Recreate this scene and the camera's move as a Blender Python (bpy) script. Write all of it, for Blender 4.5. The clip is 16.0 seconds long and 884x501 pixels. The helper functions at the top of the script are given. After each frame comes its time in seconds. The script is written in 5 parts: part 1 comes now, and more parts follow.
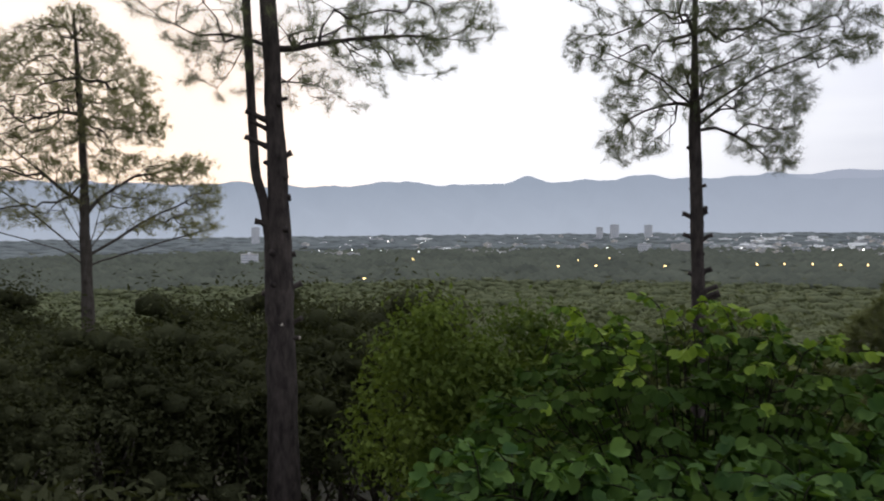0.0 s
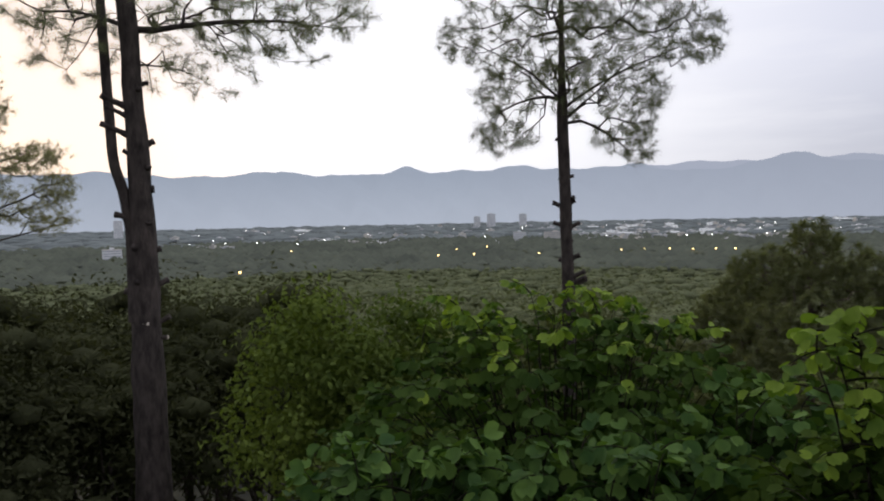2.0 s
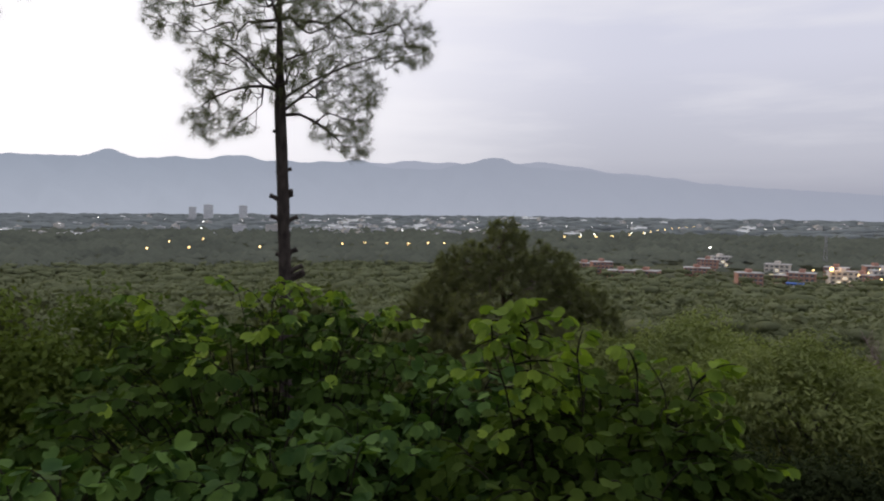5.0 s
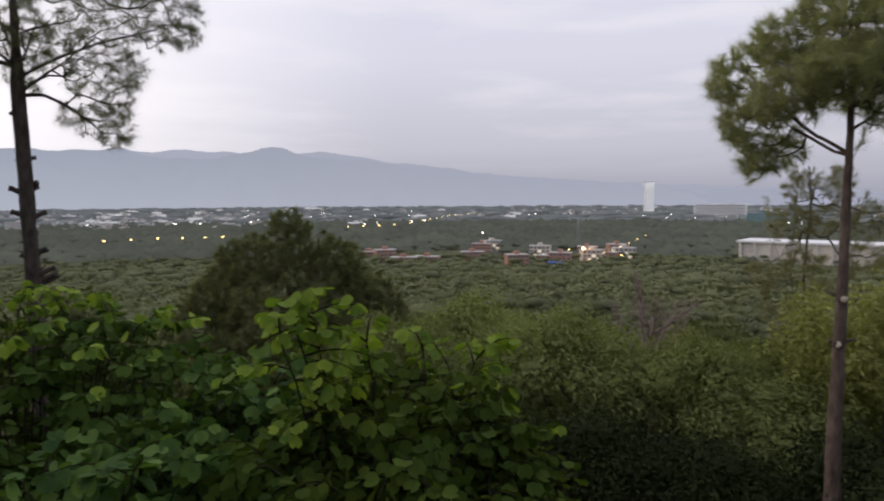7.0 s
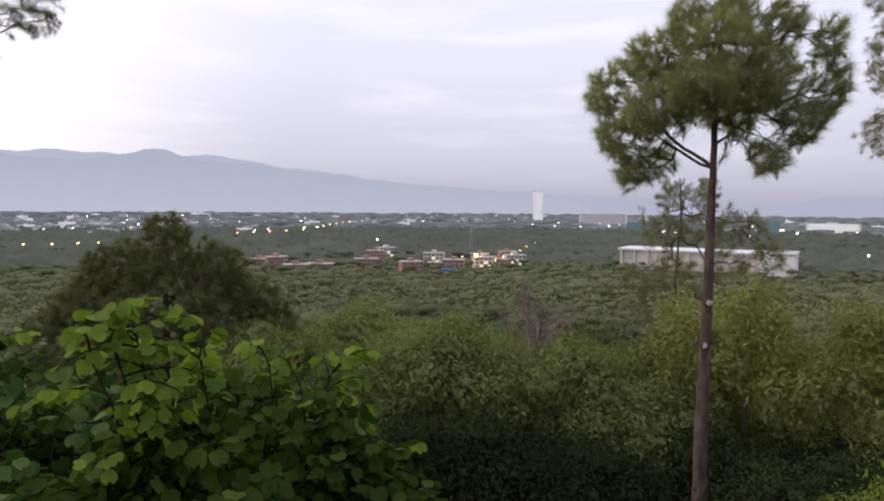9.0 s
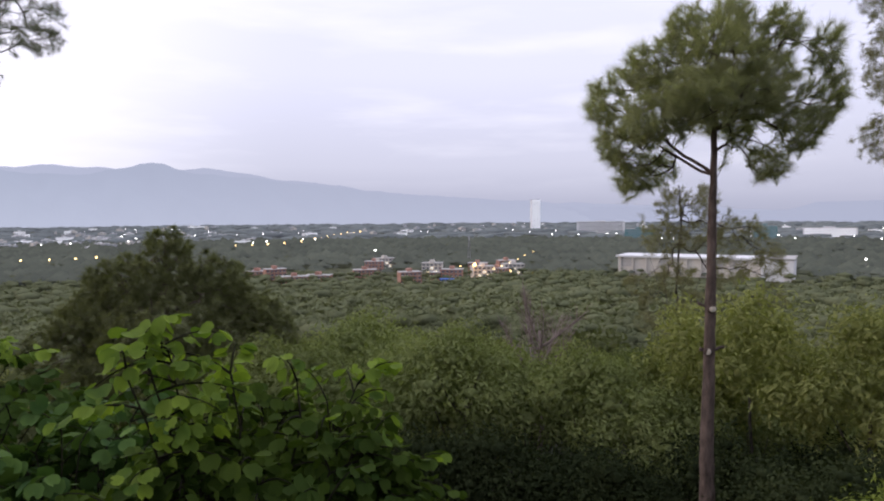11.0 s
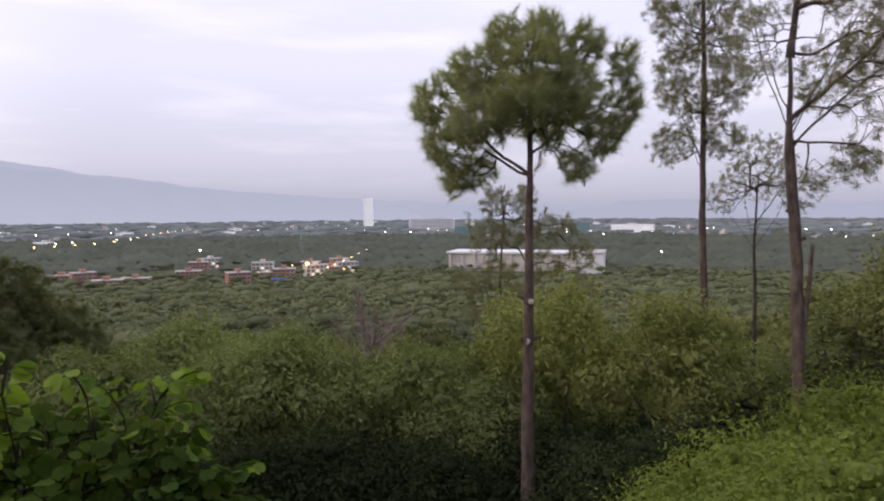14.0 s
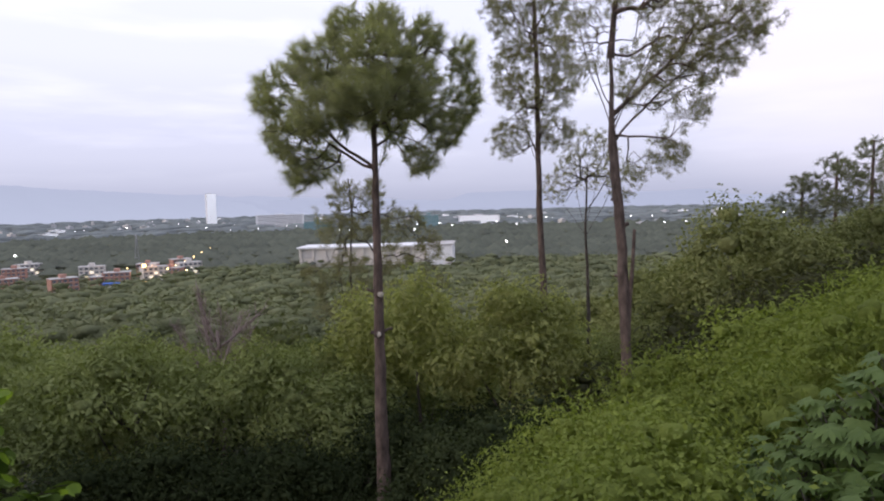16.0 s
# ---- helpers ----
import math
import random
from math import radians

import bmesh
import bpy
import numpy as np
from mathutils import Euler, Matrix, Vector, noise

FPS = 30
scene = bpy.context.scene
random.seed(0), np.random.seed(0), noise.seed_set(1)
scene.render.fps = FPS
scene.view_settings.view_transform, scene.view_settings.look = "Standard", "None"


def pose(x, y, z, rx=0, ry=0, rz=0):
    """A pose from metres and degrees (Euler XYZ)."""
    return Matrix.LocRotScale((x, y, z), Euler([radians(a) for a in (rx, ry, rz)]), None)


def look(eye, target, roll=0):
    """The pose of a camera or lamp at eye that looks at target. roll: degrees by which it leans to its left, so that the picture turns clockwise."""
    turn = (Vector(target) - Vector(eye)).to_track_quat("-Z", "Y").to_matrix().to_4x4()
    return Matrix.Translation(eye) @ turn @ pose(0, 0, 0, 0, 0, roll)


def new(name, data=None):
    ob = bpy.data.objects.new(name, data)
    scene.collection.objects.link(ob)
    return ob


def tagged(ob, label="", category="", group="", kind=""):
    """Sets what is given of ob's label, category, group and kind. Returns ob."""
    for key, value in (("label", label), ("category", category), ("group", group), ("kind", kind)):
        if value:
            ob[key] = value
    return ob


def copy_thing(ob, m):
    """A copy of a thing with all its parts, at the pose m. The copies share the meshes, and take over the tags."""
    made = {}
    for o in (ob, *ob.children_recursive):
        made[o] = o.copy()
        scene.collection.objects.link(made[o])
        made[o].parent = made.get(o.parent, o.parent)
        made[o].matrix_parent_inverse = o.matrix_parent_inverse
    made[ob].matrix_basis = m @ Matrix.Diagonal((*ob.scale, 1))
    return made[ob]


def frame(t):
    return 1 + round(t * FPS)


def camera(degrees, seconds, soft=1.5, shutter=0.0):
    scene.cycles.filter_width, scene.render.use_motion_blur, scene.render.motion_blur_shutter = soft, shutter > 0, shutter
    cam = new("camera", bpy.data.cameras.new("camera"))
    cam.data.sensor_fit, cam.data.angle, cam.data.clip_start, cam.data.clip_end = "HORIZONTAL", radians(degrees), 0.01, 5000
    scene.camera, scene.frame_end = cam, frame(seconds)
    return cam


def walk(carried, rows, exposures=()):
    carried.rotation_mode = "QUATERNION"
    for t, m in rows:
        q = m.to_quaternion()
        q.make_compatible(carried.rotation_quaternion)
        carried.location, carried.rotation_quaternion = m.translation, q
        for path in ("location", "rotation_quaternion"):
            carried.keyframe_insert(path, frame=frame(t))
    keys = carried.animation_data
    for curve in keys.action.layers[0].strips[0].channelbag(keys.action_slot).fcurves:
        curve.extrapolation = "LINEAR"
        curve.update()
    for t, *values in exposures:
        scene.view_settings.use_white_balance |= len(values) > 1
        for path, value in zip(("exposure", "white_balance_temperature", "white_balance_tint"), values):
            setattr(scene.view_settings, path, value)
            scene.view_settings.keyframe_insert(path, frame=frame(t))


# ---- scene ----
EYE = 1.6
cam = camera(67.05, 16.0, soft=2.0, shutter=0.35)
# seconds, east, north, height over the first eye, yaw, pitch, roll
ROWS = [
    (0.0, -0.000, 0.000, 0.000, -5.72, -2.11, 0.58),
    (0.5, 0.012, 0.005, -0.005, -9.37, -2.88, 0.21),
    (1.0, 0.026, 0.017, -0.006, -13.17, -3.26, 0.43),
    (1.5, 0.027, 0.012, -0.002, -14.48, -3.43, 1.08),
    (2.0, 0.033, 0.006, 0.002, -16.00, -3.09, 1.21),
    (2.5, 0.047, 0.014, -0.005, -18.20, -3.10, 0.19),
    (3.0, 0.066, 0.020, -0.008, -21.61, -3.92, 0.08),
    (3.5, 0.088, 0.010, -0.006, -26.05, -3.60, -0.37),
    (4.0, 0.112, 0.001, 0.001, -31.48, -3.96, -0.13),
    (6.5, 0.151, 0.060, 0.011, -51.79, -3.63, -0.35),
    (7.0, 0.145, 0.032, 0.002, -57.91, -4.58, 0.29),
    (7.5, 0.215, 0.032, -0.008, -61.31, -4.06, -0.66),
    (8.0, 0.314, 0.003, -0.015, -62.11, -3.96, -0.58),
    (8.5, 0.409, -0.024, -0.023, -66.50, -4.35, -0.88),
    (11.0, 0.322, 0.060, -0.007, -67.14, -3.12, 0.40),
    (11.5, 0.323, 0.056, -0.006, -66.83, -4.24, 1.56),
    (12.0, 0.324, 0.055, -0.009, -67.29, -4.59, 1.38),
    (12.5, 0.328, 0.060, -0.009, -67.52, -4.56, 0.70),
    (13.0, 0.328, 0.024, 0.008, -71.70, -3.04, 0.81),
    (13.5, 0.328, -0.013, 0.020, -77.00, -2.52, 0.44),
    (14.0, 0.348, -0.022, 0.007, -81.38, -3.41, 0.43),
    (14.5, 0.372, -0.031, 0.003, -84.63, -3.47, 0.83),
    (15.0, 0.367, -0.063, -0.001, -89.20, -3.59, 0.73),
    (15.5, 0.338, -0.096, -0.003, -91.98, -3.90, 1.58),
    (16.0, 0.354, -0.101, -0.003, -94.16, -4.16, 1.54),
]

walk(cam, [(t, pose(x, y, EYE + z, 90 + p, r, yaw)) for t, x, y, z, yaw, p, r in ROWS],
     exposures=[(0.0, -0.4, 6250, 9), (3.0, -0.48, 6350, 10), (4.0, -0.58, 6350, 10), (6.5, -0.4, 6500, 14), (7.0, -0.43, 6500, 13), (8.0, -0.2, 6500, 14),
                (11.0, -0.12, 6150, 17), (12.5, -0.18, 6350, 16), (13.5, -0.12, 6330, 17), (14.5, -0.14, 6380, 18), (16.0, 0.0, 6050, 17)])

# ---- sky and sun: dusk, thin overcast, the sun just over the western ridge ----
SUN_BEARING, SUN_HEIGHT = -20.0, 5.0


def ramp(nodes, stops):
    node = nodes.new("ShaderNodeValToRGB")
    while len(node.color_ramp.elements) < len(stops):
        node.color_ramp.elements.new(0.5)
    for e, (p, c) in zip(node.color_ramp.elements, stops):
        e.position, e.color = p, (*c, 1)
    return node


def mathnode(nodes, links, op, a, b=None, clamp=False):
    n = nodes.new("ShaderNodeMath")
    n.operation, n.use_clamp = op, clamp
    for i, v in enumerate((a, b)):
        if v is None:
            continue
        if isinstance(v, (int, float)):
            n.inputs[i].default_value = v
        else:
            links.new(v, n.inputs[i])
    return n.outputs[0]


def mixcol(nodes, links, fac, a, b, blend="MIX"):
    n = nodes.new("ShaderNodeMix")
    n.data_type, n.blend_type = "RGBA", blend
    for sock, v in ((n.inputs[0], fac), (n.inputs[6], a), (n.inputs[7], b)):
        if isinstance(v, (int, float)):
            sock.default_value = v
        elif isinstance(v, tuple):
            sock.default_value = (*v, 1)
        else:
            links.new(v, sock)
    return n.outputs[2]


def make_world():
    world = bpy.data.worlds.new("dusk_sky")
    scene.world = world
    world.use_nodes = True
    N, L = world.node_tree.nodes, world.node_tree.links
    N.clear()
    out, bg = N.new("ShaderNodeOutputWorld"), N.new("ShaderNodeBackground")
    L.new(bg.outputs[0], out.inputs[0])
    tc = N.new("ShaderNodeTexCoord")
    sep = N.new("ShaderNodeSeparateXYZ")
    L.new(tc.outputs["Generated"], sep.inputs[0])
    height = mathnode(N, L, "MAXIMUM", sep.outputs[2], 0.0)
    # overcast veil: grey-blue haze on the horizon, lavender above
    veil = ramp(N, [(0.0, (0.54, 0.56, 0.67)), (0.07, (0.80, 0.81, 0.92)), (0.2, (1.02, 1.03, 1.18)), (0.38, (1.08, 1.10, 1.28)), (0.65, (1.15, 1.16, 1.32)), (1.0, (1.2, 1.22, 1.36))])
    L.new(height, veil.inputs[0])
    # streaked clouds
    mp = N.new("ShaderNodeMapping")
    mp.inputs["Scale"].default_value = (2.2, 2.2, 15.0)
    mp.inputs["Rotation"].default_value = (radians(3), radians(-4), 0)
    L.new(tc.outputs["Generated"], mp.inputs[0])
    cl = N.new("ShaderNodeTexNoise")
    cl.inputs["Scale"].default_value, cl.inputs["Detail"].default_value, cl.inputs["Roughness"].default_value = 1.4, 5.0, 0.52
    L.new(mp.outputs[0], cl.inputs[0])
    cr = ramp(N, [(0.47, (0, 0, 0)), (0.56, (0.4, 0.4, 0.4)), (0.68, (1, 1, 1))])
    L.new(cl.outputs[0], cr.inputs[0])
    low = ramp(N, [(0.02, (0, 0, 0)), (0.12, (1, 1, 1))])
    L.new(height, low.inputs[0])
    cf = mathnode(N, L, "MULTIPLY", cr.outputs[0], low.outputs[0])
    cf = mathnode(N, L, "MULTIPLY", cf, 0.48)
    sky = mixcol(N, L, cf, veil.outputs[0], (1.30, 1.28, 1.33))
    # the glow round the low sun behind the veil
    def glow(bearing, el, inner, outer):
        d = Vector((math.sin(radians(bearing)) * math.cos(radians(el)), math.cos(radians(bearing)) * math.cos(radians(el)), math.sin(radians(el))))
        vm = N.new("ShaderNodeVectorMath")
        vm.operation = "DOT_PRODUCT"
        L.new(tc.outputs["Generated"], vm.inputs[0])
        vm.inputs[1].default_value = d
        mr = N.new("ShaderNodeMapRange")
        mr.interpolation_type = "SMOOTHSTEP"
        L.new(vm.outputs["Value"], mr.inputs[0])
        mr.inputs[1].default_value, mr.inputs[2].default_value = math.cos(radians(outer)), math.cos(radians(inner))
        return mr.outputs[0]
    sky = mixcol(N, L, mathnode(N, L, "MULTIPLY", glow(-9, 14, 10, 64), 0.9), sky, (1.75, 1.7, 1.72))
    sky = mixcol(N, L, mathnode(N, L, "MULTIPLY", glow(SUN_BEARING, SUN_HEIGHT - 1, 1, 24), 0.8), sky, (2.0, 1.55, 1.22))
    sky = mixcol(N, L, mathnode(N, L, "MULTIPLY", glow(127, 17, 2, 20), 0.7), sky, (1.2, 1.12, 1.16))
    # away from the sunset the evening sky is darker
    side = N.new("ShaderNodeVectorMath")
    side.operation = "DOT_PRODUCT"
    L.new(tc.outputs["Generated"], side.inputs[0])
    side.inputs[1].default_value = (math.sin(radians(50)), math.cos(radians(50)), 0)
    dim = N.new("ShaderNodeMapRange")
    dim.interpolation_type = "SMOOTHSTEP"
    L.new(side.outputs["Value"], dim.inputs[0])
    dim.inputs[1].default_value, dim.inputs[2].default_value, dim.inputs[3].default_value, dim.inputs[4].default_value = 0.1, -0.6, 0.0, 0.28
    sky = mixcol(N, L, dim.outputs[0], sky, (0.10, 0.11, 0.15))
    clear = N.new("ShaderNodeTexSky")
    clear.sky_type, clear.sun_disc = "NISHITA", False
    clear.sun_elevation, clear.sun_rotation = radians(SUN_HEIGHT), radians(SUN_BEARING)
    thin = mixcol(N, L, 1.0, clear.outputs[0], (0.06, 0.06, 0.06), "MULTIPLY")
    both = mixcol(N, L, 0.90, thin, sky)
    L.new(both, bg.inputs[0])
    bg.inputs[1].default_value = 1.0


make_world()
sun = new("sun", bpy.data.lights.new("sun", "SUN"))
sun.data.energy, sun.data.angle, sun.data.color = 0.5, radians(14), (1.0, 0.78, 0.58)
sun.matrix_world = look((0, 0, 0), (-math.sin(radians(SUN_BEARING)), -math.cos(radians(SUN_BEARING)), -math.tan(radians(SUN_HEIGHT + 6))))


# ---- materials ----
def material(name, rough=0.8, spec=0.3):
    m = bpy.data.materials.new(name)
    m.use_nodes = True
    b = m.node_tree.nodes["Principled BSDF"]
    b.inputs["Roughness"].default_value = rough
    b.inputs["Specular IOR Level"].default_value = spec
    return m, m.node_tree.nodes, m.node_tree.links, b


def noise_tex(N, L, scale, detail=4.0, rough=0.55, stretch=None, generated=False):
    tc = N.new("ShaderNodeTexCoord")
    co = tc.outputs["Generated" if generated else "Object"]
    if stretch:
        mp = N.new("ShaderNodeMapping")
        mp.inputs["Scale"].default_value = stretch
        L.new(co, mp.inputs[0])
        co = mp.outputs[0]
    n = N.new("ShaderNodeTexNoise")
    n.inputs["Scale"].default_value, n.inputs["Detail"].default_value, n.inputs["Roughness"].default_value = scale, detail, rough
    L.new(co, n.inputs[0])
    return n.outputs[0]


def bump(N, L, b, height, strength, distance):
    n = N.new("ShaderNodeBump")
    n.inputs["Strength"].default_value, n.inputs["Distance"].default_value = strength, distance
    L.new(height, n.inputs["Height"])
    L.new(n.outputs[0], b.inputs["Normal"])


def leaf_material(name, dark, light, through_light=0.3, rough=0.55, single=False, patch=0.35, sheen=0.12, grain=0.0):
    """Foliage: the colour varies from leaf to leaf and in broad patches; light passes through the blades."""
    m, N, L, b = material(name, rough, sheen)
    if single:
        r = N.new("ShaderNodeObjectInfo").outputs["Random"]
    else:
        r = N.new("ShaderNodeNewGeometry").outputs["Random Per Island"]
    big = noise_tex(N, L, patch, 2.0)
    if not single:
        r = mathnode(N, L, "ADD", mathnode(N, L, "MULTIPLY", r, 0.3), mathnode(N, L, "MULTIPLY", N.new("ShaderNodeObjectInfo").outputs["Random"], 0.5))
    f = mathnode(N, L, "ADD", mathnode(N, L, "MULTIPLY", r, 0.7), mathnode(N, L, "MULTIPLY", mathnode(N, L, "SUBTRACT", big, 0.3), 1.0), True)
    mid = tuple((a + c) / 2 for a, c in zip(dark, light))
    cr = ramp(N, [(0.0, dark), (0.55, mid), (1.0, light)])
    if grain:
        fine = noise_tex(N, L, grain, 3.0, 0.7)
        f = mathnode(N, L, "ADD", f, mathnode(N, L, "MULTIPLY", mathnode(N, L, "SUBTRACT", fine, 0.42), 0.6), True)
        bump(N, L, b, fine, 0.5, 0.6 / grain)
    L.new(f, cr.inputs[0])
    L.new(cr.outputs[0], b.inputs["Base Color"])
    t = N.new("ShaderNodeBsdfTranslucent")
    bright = mixcol(N, L, 1.0, cr.outputs[0], (1.25, 1.35, 0.6), "MULTIPLY")
    L.new(bright, t.inputs[0])
    mx = N.new("ShaderNodeMixShader")
    mx.inputs[0].default_value = through_light
    L.new(b.outputs[0], mx.inputs[1])
    L.new(t.outputs[0], mx.inputs[2])
    L.new(mx.outputs[0], N["Material Output"].inputs[0])
    return m


def bark_material(name, dark, light, scale=9.0):
    m, N, L, b = material(name, 0.9, 0.15)
    plates = noise_tex(N, L, scale, 5.0, 0.6, (1, 1, 0.35))
    cr = ramp(N, [(0.3, dark), (0.52, tuple((a + c) / 2 for a, c in zip(dark, light))), (0.75, light)])
    L.new(plates, cr.inputs[0])
    stain = noise_tex(N, L, 1.3, 2.0)
    col = mixcol(N, L, mathnode(N, L, "MULTIPLY", stain, 0.5), cr.outputs[0], tuple(0.55 * c for c in dark))
    L.new(col, b.inputs["Base Color"])
    bump(N, L, b, plates, 1.0, 0.03)
    return m


def plain_material(name, a, c, scale=0.6, rough=0.85, depth=0.0, stretch=None):
    m, N, L, b = material(name, rough, 0.25)
    n1 = noise_tex(N, L, scale, 5.0, 0.6, stretch)
    cr = ramp(N, [(0.3, a), (0.7, c)])
    L.new(n1, cr.inputs[0])
    L.new(cr.outputs[0], b.inputs["Base Color"])
    if depth:
        bump(N, L, b, n1, 0.6, depth)
    return m


def lamp_material(name, colour, strength):
    m, N, L, b = material(name)
    b.inputs["Emission Color"].default_value = (*colour, 1)
    b.inputs["Emission Strength"].default_value = strength
    return m


M_NEEDLE = leaf_material("pine_needles", (0.10, 0.108, 0.072), (0.26, 0.27, 0.165), 0.35)
M_NEEDLE_FRESH = leaf_material("fresh_pine_needles", (0.165, 0.175, 0.11), (0.53, 0.53, 0.32), 0.47)
M_NEEDLE_DARK = leaf_material("dark_pine_needles", (0.08, 0.092, 0.045), (0.26, 0.27, 0.13), 0.3)
M_OLIVE = leaf_material("olive_pine_foliage", (0.15, 0.145, 0.092), (0.40, 0.37, 0.235), 0.4)
# joined inner leaves carry painted shade; the single top leaves are coloured lighter
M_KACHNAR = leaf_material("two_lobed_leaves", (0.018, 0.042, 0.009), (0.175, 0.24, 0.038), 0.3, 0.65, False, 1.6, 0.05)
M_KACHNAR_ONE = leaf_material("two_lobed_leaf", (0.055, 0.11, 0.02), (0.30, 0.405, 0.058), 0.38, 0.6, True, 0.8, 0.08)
M_FOREST = leaf_material("forest_leaves", (0.078, 0.094, 0.034), (0.30, 0.315, 0.125), 0.22, 0.85, sheen=0.04, grain=5.0)
M_FOREST_DARK = leaf_material("dark_forest_leaves", (0.046, 0.058, 0.025), (0.18, 0.195, 0.08), 0.2, 0.85, sheen=0.03, grain=5.0)
# shade under the canopy is put into this darker leaf colour
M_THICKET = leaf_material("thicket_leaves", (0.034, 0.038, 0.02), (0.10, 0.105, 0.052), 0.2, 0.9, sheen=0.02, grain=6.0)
# near-black leaf colour in place of the deep shade low on the slope
M_LOW = leaf_material("shade_toned_slope_leaves", (0.016, 0.025, 0.012), (0.075, 0.092, 0.04), 0.2, 0.9, sheen=0.02, grain=6.0)
M_ACACIA = leaf_material("acacia_leaves", (0.065, 0.085, 0.032), (0.34, 0.38, 0.15), 0.28, 0.85, sheen=0.03, grain=6.0)
M_LEAFY = leaf_material("light_leaves", (0.045, 0.075, 0.018), (0.25, 0.31, 0.06), 0.28, 0.8, grain=7.0)
M_FOREST_YELLOW = leaf_material("yellow_green_leaves", (0.125, 0.142, 0.048), (0.50, 0.52, 0.19), 0.32, 0.75, grain=7.0)
M_FINGER = leaf_material("finger_lobed_leaves", (0.045, 0.08, 0.02), (0.16, 0.22, 0.065), 0.22, 0.6)
# same split: shade in the joined leaves' colour, light in the single ones'
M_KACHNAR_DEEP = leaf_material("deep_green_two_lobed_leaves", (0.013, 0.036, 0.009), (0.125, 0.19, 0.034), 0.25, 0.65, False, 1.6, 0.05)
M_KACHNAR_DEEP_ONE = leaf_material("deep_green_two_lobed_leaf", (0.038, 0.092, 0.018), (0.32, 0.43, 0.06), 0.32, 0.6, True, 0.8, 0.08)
# front bushes: their shade is put into darker leaf colours
M_KACHNAR_SHADED = leaf_material("shade_darkened_two_lobed_leaves", (0.012, 0.032, 0.011), (0.085, 0.14, 0.036), 0.2, 0.65, False, 1.6, 0.05)
M_KACHNAR_SHADED_ONE = leaf_material("shade_darkened_two_lobed_leaf", (0.022, 0.06, 0.018), (0.155, 0.25, 0.056), 0.25, 0.6, True, 0.8, 0.08)
M_SHRUB = leaf_material("hillside_shrub_leaves", (0.066, 0.094, 0.018), (0.275, 0.33, 0.07), 0.3, 0.75, grain=9.0)
# some valley haze is mixed in: the dark leaf tone is raised
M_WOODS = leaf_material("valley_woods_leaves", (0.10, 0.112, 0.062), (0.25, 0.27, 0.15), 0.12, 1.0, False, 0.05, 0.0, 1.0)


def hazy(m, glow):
    """Puts evening haze into far woods and backdrop plain as a faint blue-grey emission."""
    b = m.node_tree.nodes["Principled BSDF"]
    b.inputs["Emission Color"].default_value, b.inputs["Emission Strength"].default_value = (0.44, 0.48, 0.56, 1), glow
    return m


# greyed leaf colours plus emission stand in for haze over the plain
M_FARWOODS = hazy(leaf_material("haze_greyed_far_woods", (0.05, 0.056, 0.042), (0.135, 0.146, 0.103), 0.05, 1.0, False, 0.012, 0.0, 0.35), 0.045)
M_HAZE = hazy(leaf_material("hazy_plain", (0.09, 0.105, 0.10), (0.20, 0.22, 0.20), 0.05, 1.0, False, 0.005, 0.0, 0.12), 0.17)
M_BARK = bark_material("pine_bark", (0.065, 0.05, 0.043), (0.28, 0.21, 0.175))
M_BARK_DARK = bark_material("dark_pine_bark", (0.035, 0.03, 0.027), (0.15, 0.122, 0.108), 12)
M_BARK_GREY = bark_material("grey_bark", (0.06, 0.05, 0.04), (0.19, 0.165, 0.14), 14)
M_TWIG = bark_material("dark_green_twig", (0.015, 0.016, 0.008), (0.05, 0.045, 0.025), 30)
M_PALE_BARK = bark_material("pale_bare_twigs", (0.22, 0.165, 0.15), (0.42, 0.34, 0.31), 14)
M_CUT = plain_material("fresh_cut_wood", (0.55, 0.48, 0.38), (0.75, 0.69, 0.58), 20)


def ground_material():
    """Leaf litter on the hilltop, green scrub on the valley floor."""
    m = plain_material("leaf_litter_ground", (0.012, 0.012, 0.007), (0.05, 0.046, 0.026), 0.8, 0.95, 0.05)
    N, L, b = m.node_tree.nodes, m.node_tree.links, m.node_tree.nodes["Principled BSDF"]
    litter = b.inputs["Base Color"].links[0].from_socket
    scrub = ramp(N, [(0.35, (0.05, 0.06, 0.028)), (0.65, (0.13, 0.135, 0.065))])
    L.new(noise_tex(N, L, 0.25, 5.0, 0.65), scrub.inputs[0])
    far = N.new("ShaderNodeVectorMath")
    far.operation = "LENGTH"
    L.new(N.new("ShaderNodeTexCoord").outputs["Object"], far.inputs[0])
    mr = N.new("ShaderNodeMapRange")
    mr.inputs[1].default_value, mr.inputs[2].default_value = 45, 95
    L.new(far.outputs["Value"], mr.inputs[0])
    L.new(mixcol(N, L, mr.outputs[0], litter, scrub.outputs[0]), b.inputs["Base Color"])
    return m


M_GROUND = ground_material()


# ---- mesh tools ----
def polar(bearing, r):
    a = np.radians(bearing)
    return np.sin(a) * r, np.cos(a) * r


